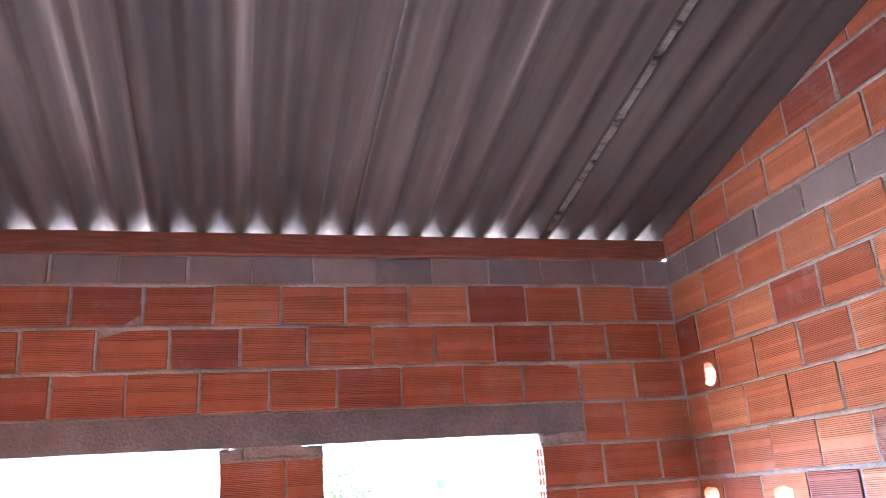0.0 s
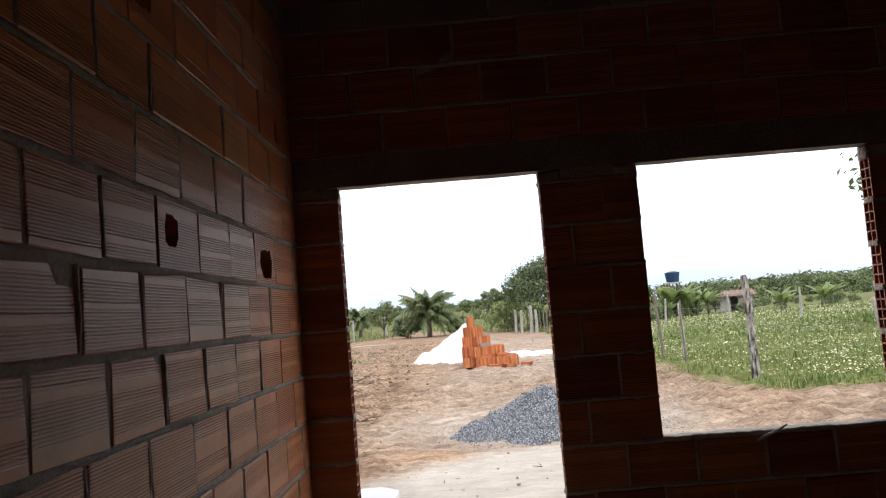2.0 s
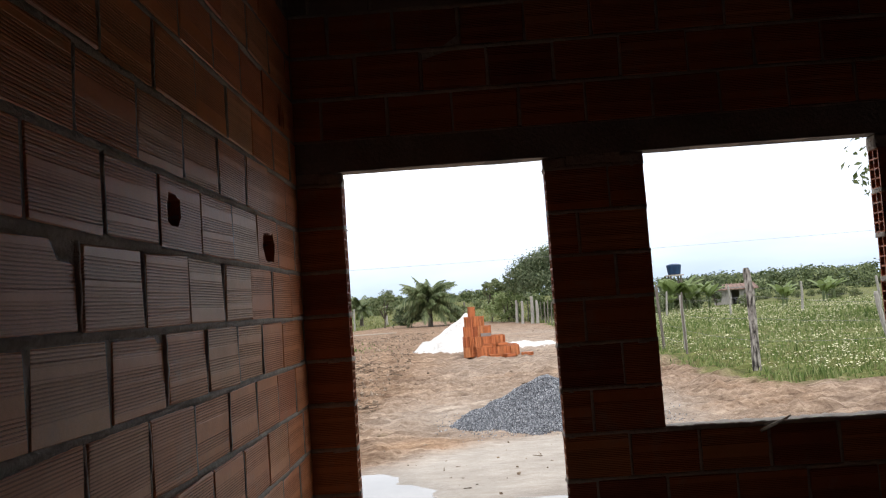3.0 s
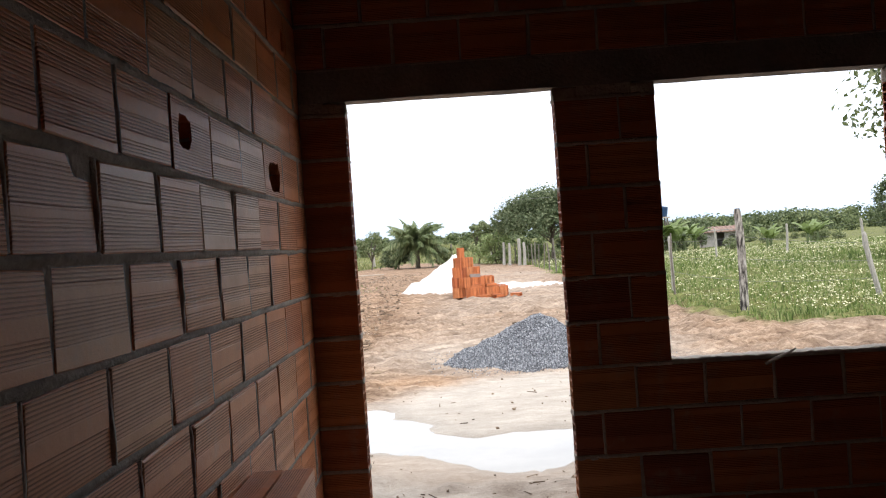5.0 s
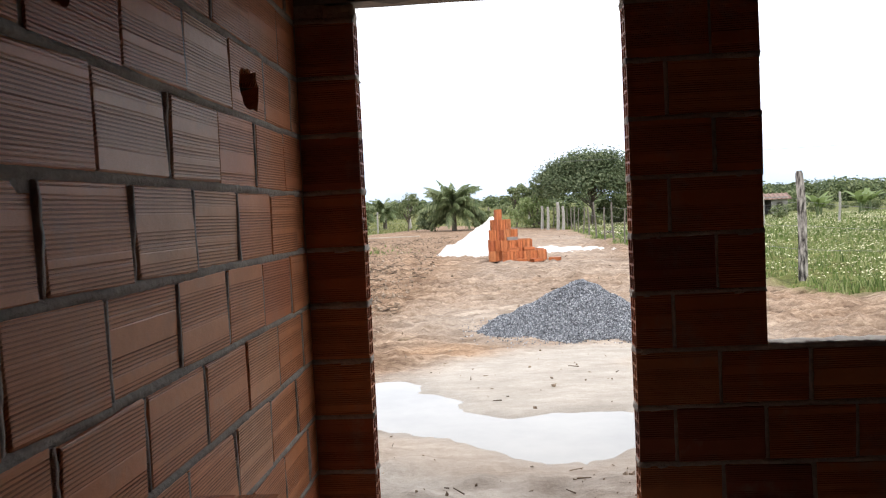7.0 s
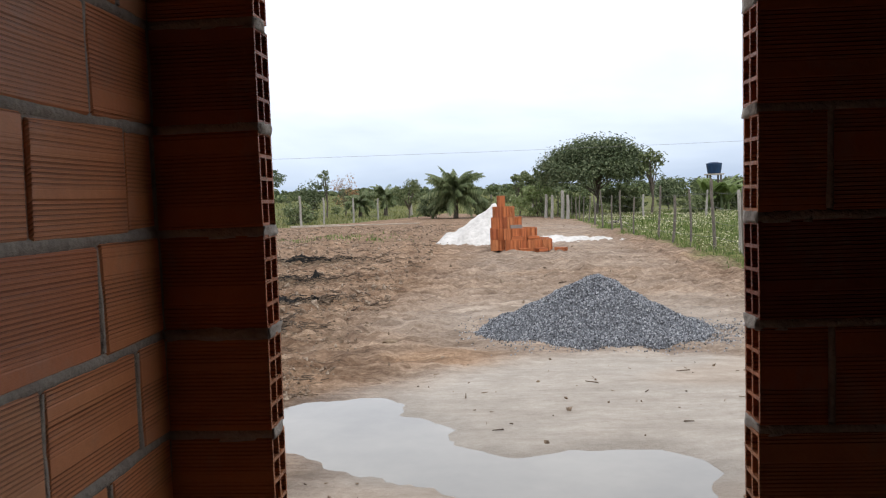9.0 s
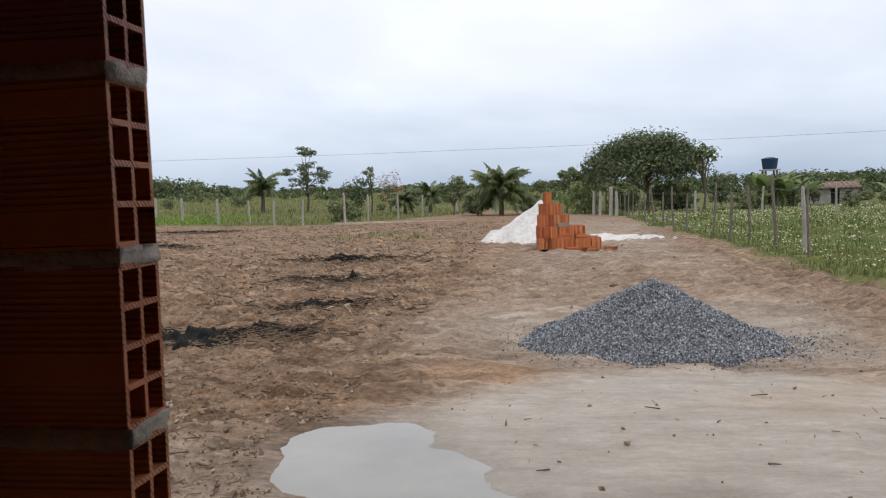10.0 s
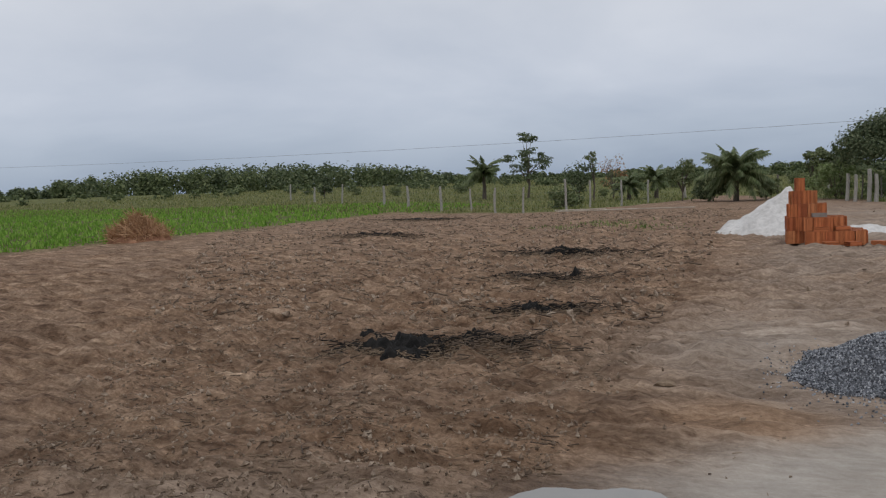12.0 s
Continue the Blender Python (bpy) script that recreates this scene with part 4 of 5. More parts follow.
def fence(label, posts, tall, thick, wires, mat, seed):
    ob = tagged(new("fence"), label, "fence", "plot fences")
    rr = random.Random(seed)
    tops = []
    for i, (x, y) in enumerate(posts):
        hgt = tall * rr.uniform(0.86, 1.12)
        z = height(x, y)
        m = mat if rr.random() < 0.75 else WOOD_POST
        child("post", post_mesh(hgt, thick * rr.uniform(0.75, 1.25), rr.uniform(-0.05, 0.05), m, seed + i), ob, Matrix.Translation((x, y, z)))
        tops.append((x, y, z))
    for k in range(wires):
        bm = bmesh.new()
        for a, c in zip(tops, tops[1:]):
            e = 0.3 + k * (tall - 0.45) / max(1, wires - 1)
            strand(bm, (a[0], a[1], a[2] + e), (c[0], c[1], c[2] + e), 0.0035)
        child("wire", mesh_of(bm, WIRE), ob)
    return ob


fence("pale wooden fence posts with wire strands at the back", [(-51, 76), (-44, 70), (-36, 62), (-28.2, 55.2), (-25.3, 53.5), (-20.9, 49.5), (-17.9, 47.5), (-16.0, 46.6), (-13.9, 45.8), (-11.4, 46.5), (-11.0, 51), (-9.8, 55.5), (-9.0, 62), (-7.0, 69), (-4.2, 78), (0.2, 78), (4.2, 76)], 1.75, 0.085, 4, WOOD_WHITE, 20)
fence("thin weathered fence sticks with wire beside the meadow", [(4.5, 58), (5.0, 55), (5.6, 53.8), (5.55, 50.4), (5.5, 47), (5.46, 44.5), (5.42, 42), (5.36, 39), (5.3, 36), (5.25, 33), (5.19, 30), (5.27, 27.9), (5.35, 25.8), (5.7, 23.4), (5.75, 21.6), (5.8, 19.75), (5.86, 17.7), (5.9, 15.6)], 1.5, 0.034, 4, WOOD_POST, 60)
fence("rail of pale posts across the far meadow", [(9, 44), (12, 42), (15, 40), (18, 38), (21, 36), (24, 34), (27, 32), (31, 30)], 1.5, 0.06, 3, WOOD_WHITE, 90)
for x, y, tall, r in ((4.3, 50.5, 1.55, 0.09), (4.85, 49.0, 1.8, 0.11), (5.15, 48.6, 1.5, 0.10), (4.0, 52.0, 1.6, 0.10)):
    ob = tagged(new("fence_post", post_mesh(tall, r, 0.01, WOOD_WHITE, x)), "stout grey gate post at the yard corner", "post", "gate posts")
    ob.location = (x, y, height(x, y))
mark = tagged(new("fence_post", post_mesh(1.78, 0.075, -0.02, WOOD_BURNT, 5)), "stout pale fence post charred black at its top", "post", "plot fences")
mark.location = (5.8, 10.63, height(5.8, 10.63))
mark2 = tagged(new("fence_post", post_mesh(1.5, 0.045, 0.0, WOOD_WHITE, 6)), "thin pale fence post in the grass", "post", "plot fences")
mark2.location = (6.25, 17.0, height(6.25, 17.0))
mark3 = tagged(new("fence_post", post_mesh(1.3, 0.05, -0.22, WOOD_WHITE, 8)), "leaning pale pole in the meadow grass", "post", "plot fences")
mark3.location = (8.67, 11.4, height(8.67, 11.4))
bm = bmesh.new()
for k in range(3):
    strand(bm, (5.8, 10.63, 0.45 + 0.4 * k), (6.25, 17.0, 0.4 + 0.38 * k), 0.0035)
    strand(bm, (5.8, 10.63, 0.45 + 0.4 * k), (8.55, 11.4, 0.3 + 0.33 * k), 0.0035)
tagged(new("fence_wire", mesh_of(bm, WIRE)), "slack dull wire between meadow posts", "wire", "plot fences")

# boards left lying along the far side of the yard
for x, y, ln, r in ((-9.2, 44.5, 4.5, 12), (-6.5, 46.0, 5.0, 4), (-10.5, 46.2, 3.0, 20)):
    bm = bmesh.new()
    box(bm, -ln / 2, ln / 2, -0.12, 0.12, 0, 0.05)
    bmesh.ops.bevel(bm, geom=bm.edges[:], offset=0.008, segments=1, affect="EDGES")
    ob = tagged(new("board", mesh_of(bm, BOARD)), "long pale board lying on the soil", "board", "boards on the ground")
    ob.matrix_basis = pose(x, y, height(x, y) + 0.03, 0, 0, r)


# ---- burnt heaps, straw and clods on the soil ----
rd = random.Random(21)


def straws(places, lengths, r, mat, lift=0.008):
    vs, fs = [], []
    for (x, y), ln in zip(places, lengths):
        a, t = rd.uniform(0, math.tau), rd.uniform(-0.18, 0.3)
        d = Vector((math.cos(a) * math.cos(t), math.sin(a) * math.cos(t), math.sin(t))) * ln / 2
        s = Vector((-math.sin(a), math.cos(a), 0)) * r * rd.uniform(0.6, 1.5)
        u = Vector((0, 0, r * 1.2))
        p = Vector((x, y, height(x, y) + lift + abs(d.z) * 0.7))
        o = len(vs)
        for e in (-d, d):
            for q in (s, u, -s, -u):
                vs.append(tuple(p + e + q * (0.6 if e is d else 1)))
        fs += [(o + i, o + (i + 1) % 4, o + 4 + (i + 1) % 4, o + 4 + i) for i in range(4)] + [(o, o + 3, o + 2, o + 1), (o + 4, o + 5, o + 6, o + 7)]
    return raw_mesh(vs, fs, mat)


def scatter(cx, cy, rx, ry, n):
    return [(cx + rd.gauss(0, rx), cy + rd.gauss(0, ry)) for _ in range(n)]


for i, (x, y, r) in enumerate(HEAPS):
    ob = mound("ash_heap", (x, y), r * (1.1 if i == 0 else 0.72), r * (0.85 if i == 0 else 0.36), (0.13 if i == 0 else 0.09) + 0.05 * r, CHAR, ((x + r * 0.8, y + 0.15, r * 0.5, 0.07),), 0.7, "flat heap of black ash and burnt straw on soil", "ash heap", grain=0.09, n=64, ragged=0.8, crag=0.07)
    ob["group"] = "burnt heaps"
    far = 1.0 if y < 13 else 1.6
    tagged(child("burnt_litter", straws(scatter(x, y, r * 0.75, r * 0.34, 700), [rd.uniform(0.03, 0.14) * far for _ in range(700)], 0.004 * far, CHAR, 0.04), ob), kind="stuff")
    tagged(child("straw", straws(scatter(x + 0.05, y - r * 0.85, r * 1.0, r * 0.36, 320), [rd.uniform(0.03, 0.13) * far for _ in range(320)], 0.004 * far, STRAW, 0.03), ob, None, "pale unburnt straw round the ash"), kind="stuff")
    tagged(child("root_litter", straws(scatter(x + 0.3, y - r * 0.2, r * 1.0, r * 0.45, 260), [rd.uniform(0.04, 0.16) * far for _ in range(260)], 0.006 * far, TWIG, 0.045), ob, None, "brown half-burnt roots round the ash"), kind="stuff")


def yard(n, near=True):
    out = []
    while len(out) < n:
        y = 1.0 + 16 * rd.random() ** 1.6 if near else rd.uniform(8, 44)
        x = rd.uniform(-1.3 - 0.75 * y, 1.5 + 0.3 * y)
        dens = 1.0 if x < -0.6 - 0.02 * y else 0.02
        if puddle(x, y) > 0.12 and meadow(x, y) < 0.1 and rd.random() < dens * (0.35 + 0.9 * abs(noise.noise((x * 0.7, y * 0.7, 31.0)))) and pile_height(x, y) < 0.01:
            out.append((x, y))
    return out


tagged(new("ground_straw", straws(yard(8000), [0.015 + 0.07 * rd.random() ** 2 for _ in range(8000)], 0.0028, STRAW)), "dry straw bits strewn over the soil", "straw", kind="stuff")
tagged(new("ground_twigs", straws(yard(3000), [0.015 + 0.10 * rd.random() ** 3 for _ in range(3000)], 0.0042, TWIG)), "dark dead twigs and roots strewn over the soil", "twigs", kind="stuff")
tagged(new("far_debris", straws(yard(2600, False), [0.05 + 0.26 * rd.random() ** 2 for _ in range(2600)], 0.011, TWIG)), "dark roots and clods scattered across the yard", "twigs", kind="stuff")
spots = yard(15000)
tagged(new("soil_clods", pebble_field(rd, [(x, y, height(x, y) + 0.004) for x, y in spots], [0.005 + 0.020 * rd.random() ** 3 for _ in spots], CLOD)), "small clods of brown earth on the soil", "clods", kind="stuff")
spots = yard(6500, False)
tagged(new("far_clods", pebble_field(rd, [(x, y, height(x, y) + 0.01) for x, y in spots], [0.015 + 0.045 * rd.random() ** 2 for _ in spots], CLOD)), "larger clods of brown earth across the yard", "clods", kind="stuff")
# a few broken brick chips
for x, y, s, r in ((-0.37, 5.84, 0.09, 20), (2.6, 5.75, 0.06, 10), (0.95, 4.3, 0.025, 70)):
    bm = bmesh.new()
    lump(bm, pose(0, 0, 0) @ Matrix.Diagonal((s, s * 0.55, s * 0.3, 1)), 1, 0.5, x)
    ob = tagged(new("brick_chip", mesh_of(bm, STRAW)), "broken tan brick chip lying on the soil", "brick chip", "brick chips")
    ob.matrix_basis = pose(x, y, height(x, y) + s * 0.2, 0, 0, r)
# brush pile at the edge of the lawn
brush = mound("brush_pile", (-22.7, 23.7), 1.2, 1.1, 0.85, BRUSH, (), 0.8, "heap of dry reddish brush at the lawn edge", "brush pile", grain=0.25, n=34)
vs, fs = [], []
for _ in range(1600):
    a, rr = rd.uniform(0, math.tau), rd.random() ** 0.6 * 1.2
    p = Vector((-22.7 + rr * math.cos(a), 23.7 + rr * math.sin(a), GROUND + 0.95 * max(0, 1 - rr / 1.3) + rd.uniform(-0.05, 0.2)))
    d = Vector((rd.uniform(-1, 1), rd.uniform(-1, 1), rd.uniform(-0.3, 0.9))).normalized() * rd.uniform(0.2, 0.6)
    s = d.orthogonal().normalized() * 0.02
    o = len(vs)
    vs += [tuple(p - s), tuple(p + s), tuple(p + d)]
    fs.append((o, o + 1, o + 2))
tagged(child("brush_litter", raw_mesh(vs, fs, LEAF_DRY), brush), kind="stuff")


# ---- grass and flowers ----
def blades(places, tall, wide, mat):
    vs, fs = [], []
    for x, y in places:
        a, b2, hgt = rd.uniform(0, math.tau), rd.uniform(0, math.tau), tall * rd.uniform(0.45, 1.25) * (1 + 0.9 * noise.noise((x * 0.9, y * 0.9, 61.0)))
        s = Vector((math.cos(a), math.sin(a), 0)) * wide
        lean = Vector((math.cos(b2), math.sin(b2), 0)) * hgt * rd.uniform(0.05, 0.5)
        p = Vector((x, y, height(x, y) - 0.02))
        o = len(vs)
        vs += [tuple(p - s), tuple(p + s), tuple(p + s * 0.7 + lean * 0.35 + Vector((0, 0, hgt * 0.6))), tuple(p - s * 0.7 + lean * 0.35 + Vector((0, 0, hgt * 0.6))), tuple(p + lean + Vector((0, 0, hgt)))]
        fs += [(o, o + 1, o + 2, o + 3), (o + 3, o + 2, o + 4)]
    return raw_mesh(vs, fs, mat)


def field(n, x0, x1, y0, y1, lo=0.3):
    out = []
    while len(out) < n:
        x, y = rd.uniform(x0, x1), y0 + (y1 - y0) * rd.random() ** 1.4
        if meadow(x, y) > lo + 0.5 * rd.random() and 0.5 + noise.noise((x * 0.5, y * 0.5, 41.0)) > 0.35 * rd.random():
            out.append((x, y))
    return out


tagged(new("meadow_grass", blades(field(52000, 4.8, 22, 8, 34), 0.12, 0.014, GRASS)), "tall green and yellowing meadow grass", "grass", kind="stuff")
tagged(new("far_meadow_grass", blades(field(22000, 5, 45, 25, 62), 0.17, 0.04, GRASS)), "rough green grass of the far meadow", "grass", kind="stuff")
tagged(new("fence_grass", blades(field(32000, -90, 10, 46, 140), 0.22, 0.055, FIELD_GRASS)), "rough grass and weeds beyond the back fence", "grass", kind="stuff")
tagged(new("lawn_grass", blades(field(26000, -75, -21, 15, 60), 0.20, 0.05, LAWN)), "short bright green grass", "grass", kind="stuff")
tufts = [(x + rd.gauss(0, 0.5), y + rd.gauss(0, 0.6)) for x, y in ((-5.4, 28.5), (-4.6, 30.0), (-6.2, 31.0), (-3.4, 26.5), (-7.0, 27.5)) for _ in range(170)]
tagged(new("yard_weeds", blades(tufts, 0.10, 0.018, GRASS)), "sparse low weeds sprouting in the yard soil", "weeds", kind="stuff")
vs, fs = [], []
blooms = [p for p in field(36000, 5.6, 34, 9.2, 56, 0.5) if noise.noise((p[0] * 0.45, p[1] * 0.35, 51.0)) + 0.6 * noise.noise((p[0] * 1.6, p[1] * 1.3, 5.0)) > -0.12]
for x, y in blooms:
    r, z = rd.uniform(0.008, 0.017) * (1 + y / 40), height(x, y) + rd.uniform(0.11, 0.22)
    tilt = Euler((rd.uniform(-0.6, 0.6), rd.uniform(-0.6, 0.6), 0)).to_matrix()
    o = len(vs)
    vs += [tuple(Vector((x, y, z)) + tilt @ Vector((r * math.cos(k), r * math.sin(k), 0))) for k in (0, 1.26, 2.51, 3.77, 5.03)] + [(x, y, z - r * 0.5)]
    fs += [(o, o + 1, o + 2, o + 3, o + 4)] + [(o + (i + 1) % 5, o + i, o + 5) for i in range(5)]
tagged(new("meadow_flowers", raw_mesh(vs, fs, FLOWER)), "small white flowers dotted over the meadow", "flowers", kind="stuff")


# ---- trees, palms and far buildings ----
rt = random.Random(77)


def leaf_cloud(clumps, per, size, flat=0.5, squash=0.75):
    """Many small bent leaves gathered in clumps (x, y, z, radius)."""
    vs, fs = [], []
    for cx, cy, cz, cr in clumps:
        for _ in range(per):
            d = Vector((rt.gauss(0, 1), rt.gauss(0, 1), rt.gauss(0, 1))).normalized()
            p = Vector((cx, cy, cz)) + Vector((d.x, d.y, d.z * squash)) * cr * rt.choice((rt.uniform(0.45, 1.05), rt.uniform(0.3, 1.0), rt.uniform(0.6, 1.25)))
            n = (d + Vector((rt.uniform(-1, 1), rt.uniform(-1, 1), rt.uniform(-0.2, 1.2))) * 0.8).normalized()
            a = n.orthogonal().normalized()
            c = n.cross(a)
            t = rt.uniform(0, math.tau)
            u, v = (math.cos(t) * a + math.sin(t) * c), (-math.sin(t) * a + math.cos(t) * c)
            s = size * rt.uniform(0.6, 1.4)
            o = len(vs)
            vs += [tuple(p - u * s), tuple(p - v * s * flat + n * s * 0.1), tuple(p + u * s - n * s * 0.25), tuple(p + v * s * flat + n * s * 0.1)]
            fs.append((o, o + 1, o + 2, o + 3))
    return vs, fs


def broadleaf(high, wide, base, clumps, per, size, mat, label, name="tree", layered=False, domed=False):
    """A tree with a forked trunk; base is the height at which the crown begins."""
    ob = tagged(new(name), label, "tree" if name == "tree" else "shrub")
    spots = []
    for _ in range(clumps):
        while True:
            x, y, z = (rt.uniform(-1, 1) for _ in range(3))
            if x * x + y * y + z * z < 1 and (x * x + y * y + z * z > 0.25):
                break
        if layered:  # tiers with sky between them, narrowing to the top
            tier = rt.choice((-0.8, -0.8, -0.25, -0.25, 0.3, 0.85))
            reach = {-0.8: 0.8, -0.25: 1.05, 0.3: 0.75, 0.85: 0.4}[tier]
            turn, out = rt.uniform(0, math.tau), math.sqrt(rt.random()) * reach
            x, y, z = out * math.cos(turn), out * math.sin(turn), tier + rt.uniform(-0.26, 0.26) - 0.15 * out
        if domed:  # a flat-bottomed umbrella crown
            turn, out = rt.uniform(0, math.tau), math.sqrt(rt.random())
            x, y = out * math.cos(turn), out * math.sin(turn)
            z = -1 + 2 * math.sqrt(max(0.0, 1 - out ** 3.4)) * (1 - 0.8 * rt.random() ** 1.6) * (0.86 + 0.3 * noise.noise((x * 2.5, y * 2.5, 3.0)))
        lobe = 1 + 0.25 * noise.noise((x * 2, y * 2, z * 2 + wide))
        spots.append((x * wide / 2 * lobe, y * wide / 2 * lobe, (base + high) / 2 + z * (high - base) / 2 * lobe, wide * rt.uniform(0.11, 0.2) * (0.8 if layered else (0.72 if clumps > 100 else (1.55 if clumps < 30 else 1)))))
    bm = bmesh.new()
    r = 0.022 * high
    tube(bm, [(0, 0, -0.2), (0.03 * high, 0, base * 0.5), (0, 0.02 * high, (base + high) / 2)], [r, r * 0.75, r * 0.4], 8)
    for s in spots[:14]:
        tube(bm, [(0.02 * high, 0.01 * high, base * rt.uniform(0.5, 0.95)), (s[0] * 0.5, s[1] * 0.5, (base + s[2]) / 2), s[:3]], [r * 0.45, r * 0.28, r * 0.08], 5)
    part("trunk", bm, BARK, ob)
    child("crown", raw_mesh(*leaf_cloud(spots, per, size, 0.5, 0.35 if layered else 0.75), mat), ob)
    return ob


def palm(high, fronds, length, label):
    ob = tagged(new("palm_tree"), label, "palm")
    bm = bmesh.new()
    tube(bm, [(0, 0, -0.2), (0.05, 0, high * 0.5), (0, 0, high)], [0.22, 0.17, 0.14], 9)
    part("trunk", bm, BARK, ob)
    for i in range(fronds):
        a = i * 2.4 + rt.uniform(-0.2, 0.2)
        rise = 1.5 - 1.75 * rt.random() ** 1.1
        out = Vector((math.cos(a), math.sin(a), 0))
        side = Vector((-math.sin(a), math.cos(a), 0))
        pts, p, ang = [], Vector((0, 0, high)), rise
        ln = length * rt.uniform(0.6, 1.1)
        sag = rt.uniform(0.055, 0.11)
        for _ in range(13):
            pts.append(p.copy())
            p = p + (out * math.cos(ang) + Vector((0, 0, math.sin(ang)))) * ln / 12
            ang -= sag + 0.015 * rise
        bm = bmesh.new()
        tube(bm, [tuple(q) for q in pts], [0.024 * (1 - k / 14) for k in range(13)], 4)
        for k in range(1, 13):
            for h in range(4):
                q = pts[k].lerp(pts[k - 1], h / 4)
                d = (pts[k] - pts[k - 1]).normalized()
                w = (length * 0.21 * math.sin(math.pi * min(1, (k + 1) / 13.5)) + 0.08) * rt.uniform(0.55, 1.2)
                for s in (-1, 1):
                    tip = q + side * s * w * 0.7 + d * w * 0.5 - Vector((0, 0, w * rt.uniform(0.45, 1.0)))
                    m = (q + tip) / 2 + Vector((0, 0, w * 0.08))
                    e = d * 0.03
                    v = [bm.verts.new(z) for z in (q - e, q + e, m + e * 1.3, m - e * 1.3, tip)]
                    bm.faces.new(v[:4])
                    bm.faces.new((v[3], v[2], v[4]))
        part("frond", bm, LEAF_PALM, ob)
    return ob


def banana(high, leaves, label):
    ob = tagged(new("banana_plant"), label, "banana plant")
    bm = bmesh.new()
    tube(bm, [(0, 0, -0.1), (0.03, 0, high * 0.2), (0, 0.02, high * 0.38)], [0.12, 0.1, 0.07], 7)
    part("stem", bm, LEAF_PALM, ob)
    for i in range(leaves):
        a, ang = i * 2.2 + rt.uniform(-0.3, 0.3), rt.uniform(1.0, 1.5)
        out, side = Vector((math.cos(a), math.sin(a), 0)), Vector((-math.sin(a), math.cos(a), 0))
        p = Vector((0, 0, high * 0.33))
        bm = bmesh.new()
        row = []
        for k in range(8):
            w = 0.36 * math.sin(math.pi * (k + 0.4) / 8) * high / 2.6 + 0.01
            jag = rt.uniform(0.75, 1.1)
            row.append((bm.verts.new(p - side * w * jag - Vector((0, 0, w * 0.35))), bm.verts.new(p), bm.verts.new(p + side * w * jag - Vector((0, 0, w * 0.35)))))
            p = p + (out * math.cos(ang) + Vector((0, 0, math.sin(ang)))) * high * 0.095
            ang -= 0.17
        for r, s in zip(row, row[1:]):
            bm.faces.new((r[0], r[1], s[1], s[0]))
            bm.faces.new((r[1], r[2], s[2], s[1]))
        part("leaf", bm, LEAF_BANANA, ob)
    return ob


def at_place(ob, x, y, s=1.0, turn=0.0):
    ob.matrix_basis = pose(x, y, height(x, y), 0, 0, turn) @ Matrix.Scale(s, 4)
    return ob


def again(ob, x, y, s=1.0):
    return copy_thing(ob, pose(x, y, height(x, y), 0, 0, rt.uniform(0, 360)) @ Matrix.Scale(s, 4))


# the single trees that stand out above the back fence
at_place(broadleaf(5.3, 7.4, 2.3, 250, 110, 0.10, LEAF_DARK, "broad dense dark green tree behind the fence", domed=True), 7.6, 54.0)
at_place(palm(1.9, 74, 3.0, "bushy coconut palm with drooping fronds"), -2.5, 59.3)
at_place(broadleaf(3.3, 1.9, 0.9, 16, 70, 0.11, LEAF_MID, "small round green tree in the field"), -6.7, 64.0)
at_place(broadleaf(6.4, 4.9, 2.6, 44, 46, 0.13, LEAF_DARK, "slender tree with an open layered crown", layered=True), -22.8, 75.9)
at_place(palm(2.4, 34, 2.4, "dark palm standing in the scrub"), -25.2, 69.8)
at_place(broadleaf(3.9, 2.2, 0.7, 22, 60, 0.12, LEAF_DARK, "small dark cone-shaped tree in the scrub"), -16.9, 72.4)
at_place(broadleaf(4.6, 1.4, 2.8, 9, 40, 0.11, LEAF_MID, "thin young tree with a sparse crown"), -15.6, 73.0)
at_place(palm(1.3, 36, 2.1, "low palm beyond the back fence"), -12.4, 73.3)
at_place(palm(1.8, 26, 2.2, "small ragged palm beyond the back fence"), -10.2, 75.0)
at_place(broadleaf(4.0, 2.6, 1.0, 14, 30, 0.10, LEAF_DRY, "bare greyish tree with few leaves"), -14.4, 76.0)
at_place(broadleaf(3.6, 1.8, 0.8, 15, 55, 0.12, LEAF_MID, "upright green shrub beside the big tree"), 2.4, 60.0)
at_place(palm(2.0, 28, 2.2, "ragged palm beside the big tree"), 4.2, 60.5)
at_place(broadleaf(4.6, 1.9, 2.2, 12, 45, 0.12, LEAF_MID, "thin light green tree leaning by the big tree"), 11.0, 52.0)
# bushes at the foot of the big tree and of the palm
at_place(broadleaf(2.6, 3.4, 0.2, 30, 60, 0.11, LEAF_BANANA, "yellowish green bush beside the big tree", "shrub"), 3.6, 57.0)
at_place(broadleaf(1.6, 2.4, 0.2, 26, 60, 0.10, LEAF_BANANA, "dense low bush under the big tree", "shrub"), 6.2, 56.5)
at_place(broadleaf(2.1, 3.0, 0.2, 30, 60, 0.11, LEAF_MID, "rounded bush under the big tree", "shrub"), 9.6, 55.5)
at_place(broadleaf(1.9, 2.2, 0.2, 22, 50, 0.11, LEAF_DARK, "dark low bush beside the palm", "shrub"), -4.4, 60.5)
at_place(broadleaf(1.6, 1.8, 0.2, 18, 50, 0.11, LEAF_MID, "small green bush behind the palm", "shrub"), -0.6, 61.5)
at_place(broadleaf(8.6, 8.0, 3.8, 95, 130, 0.13, LEAF_MID, "tall leafy tree at the edge of the meadow"), 19.7, 23.2)
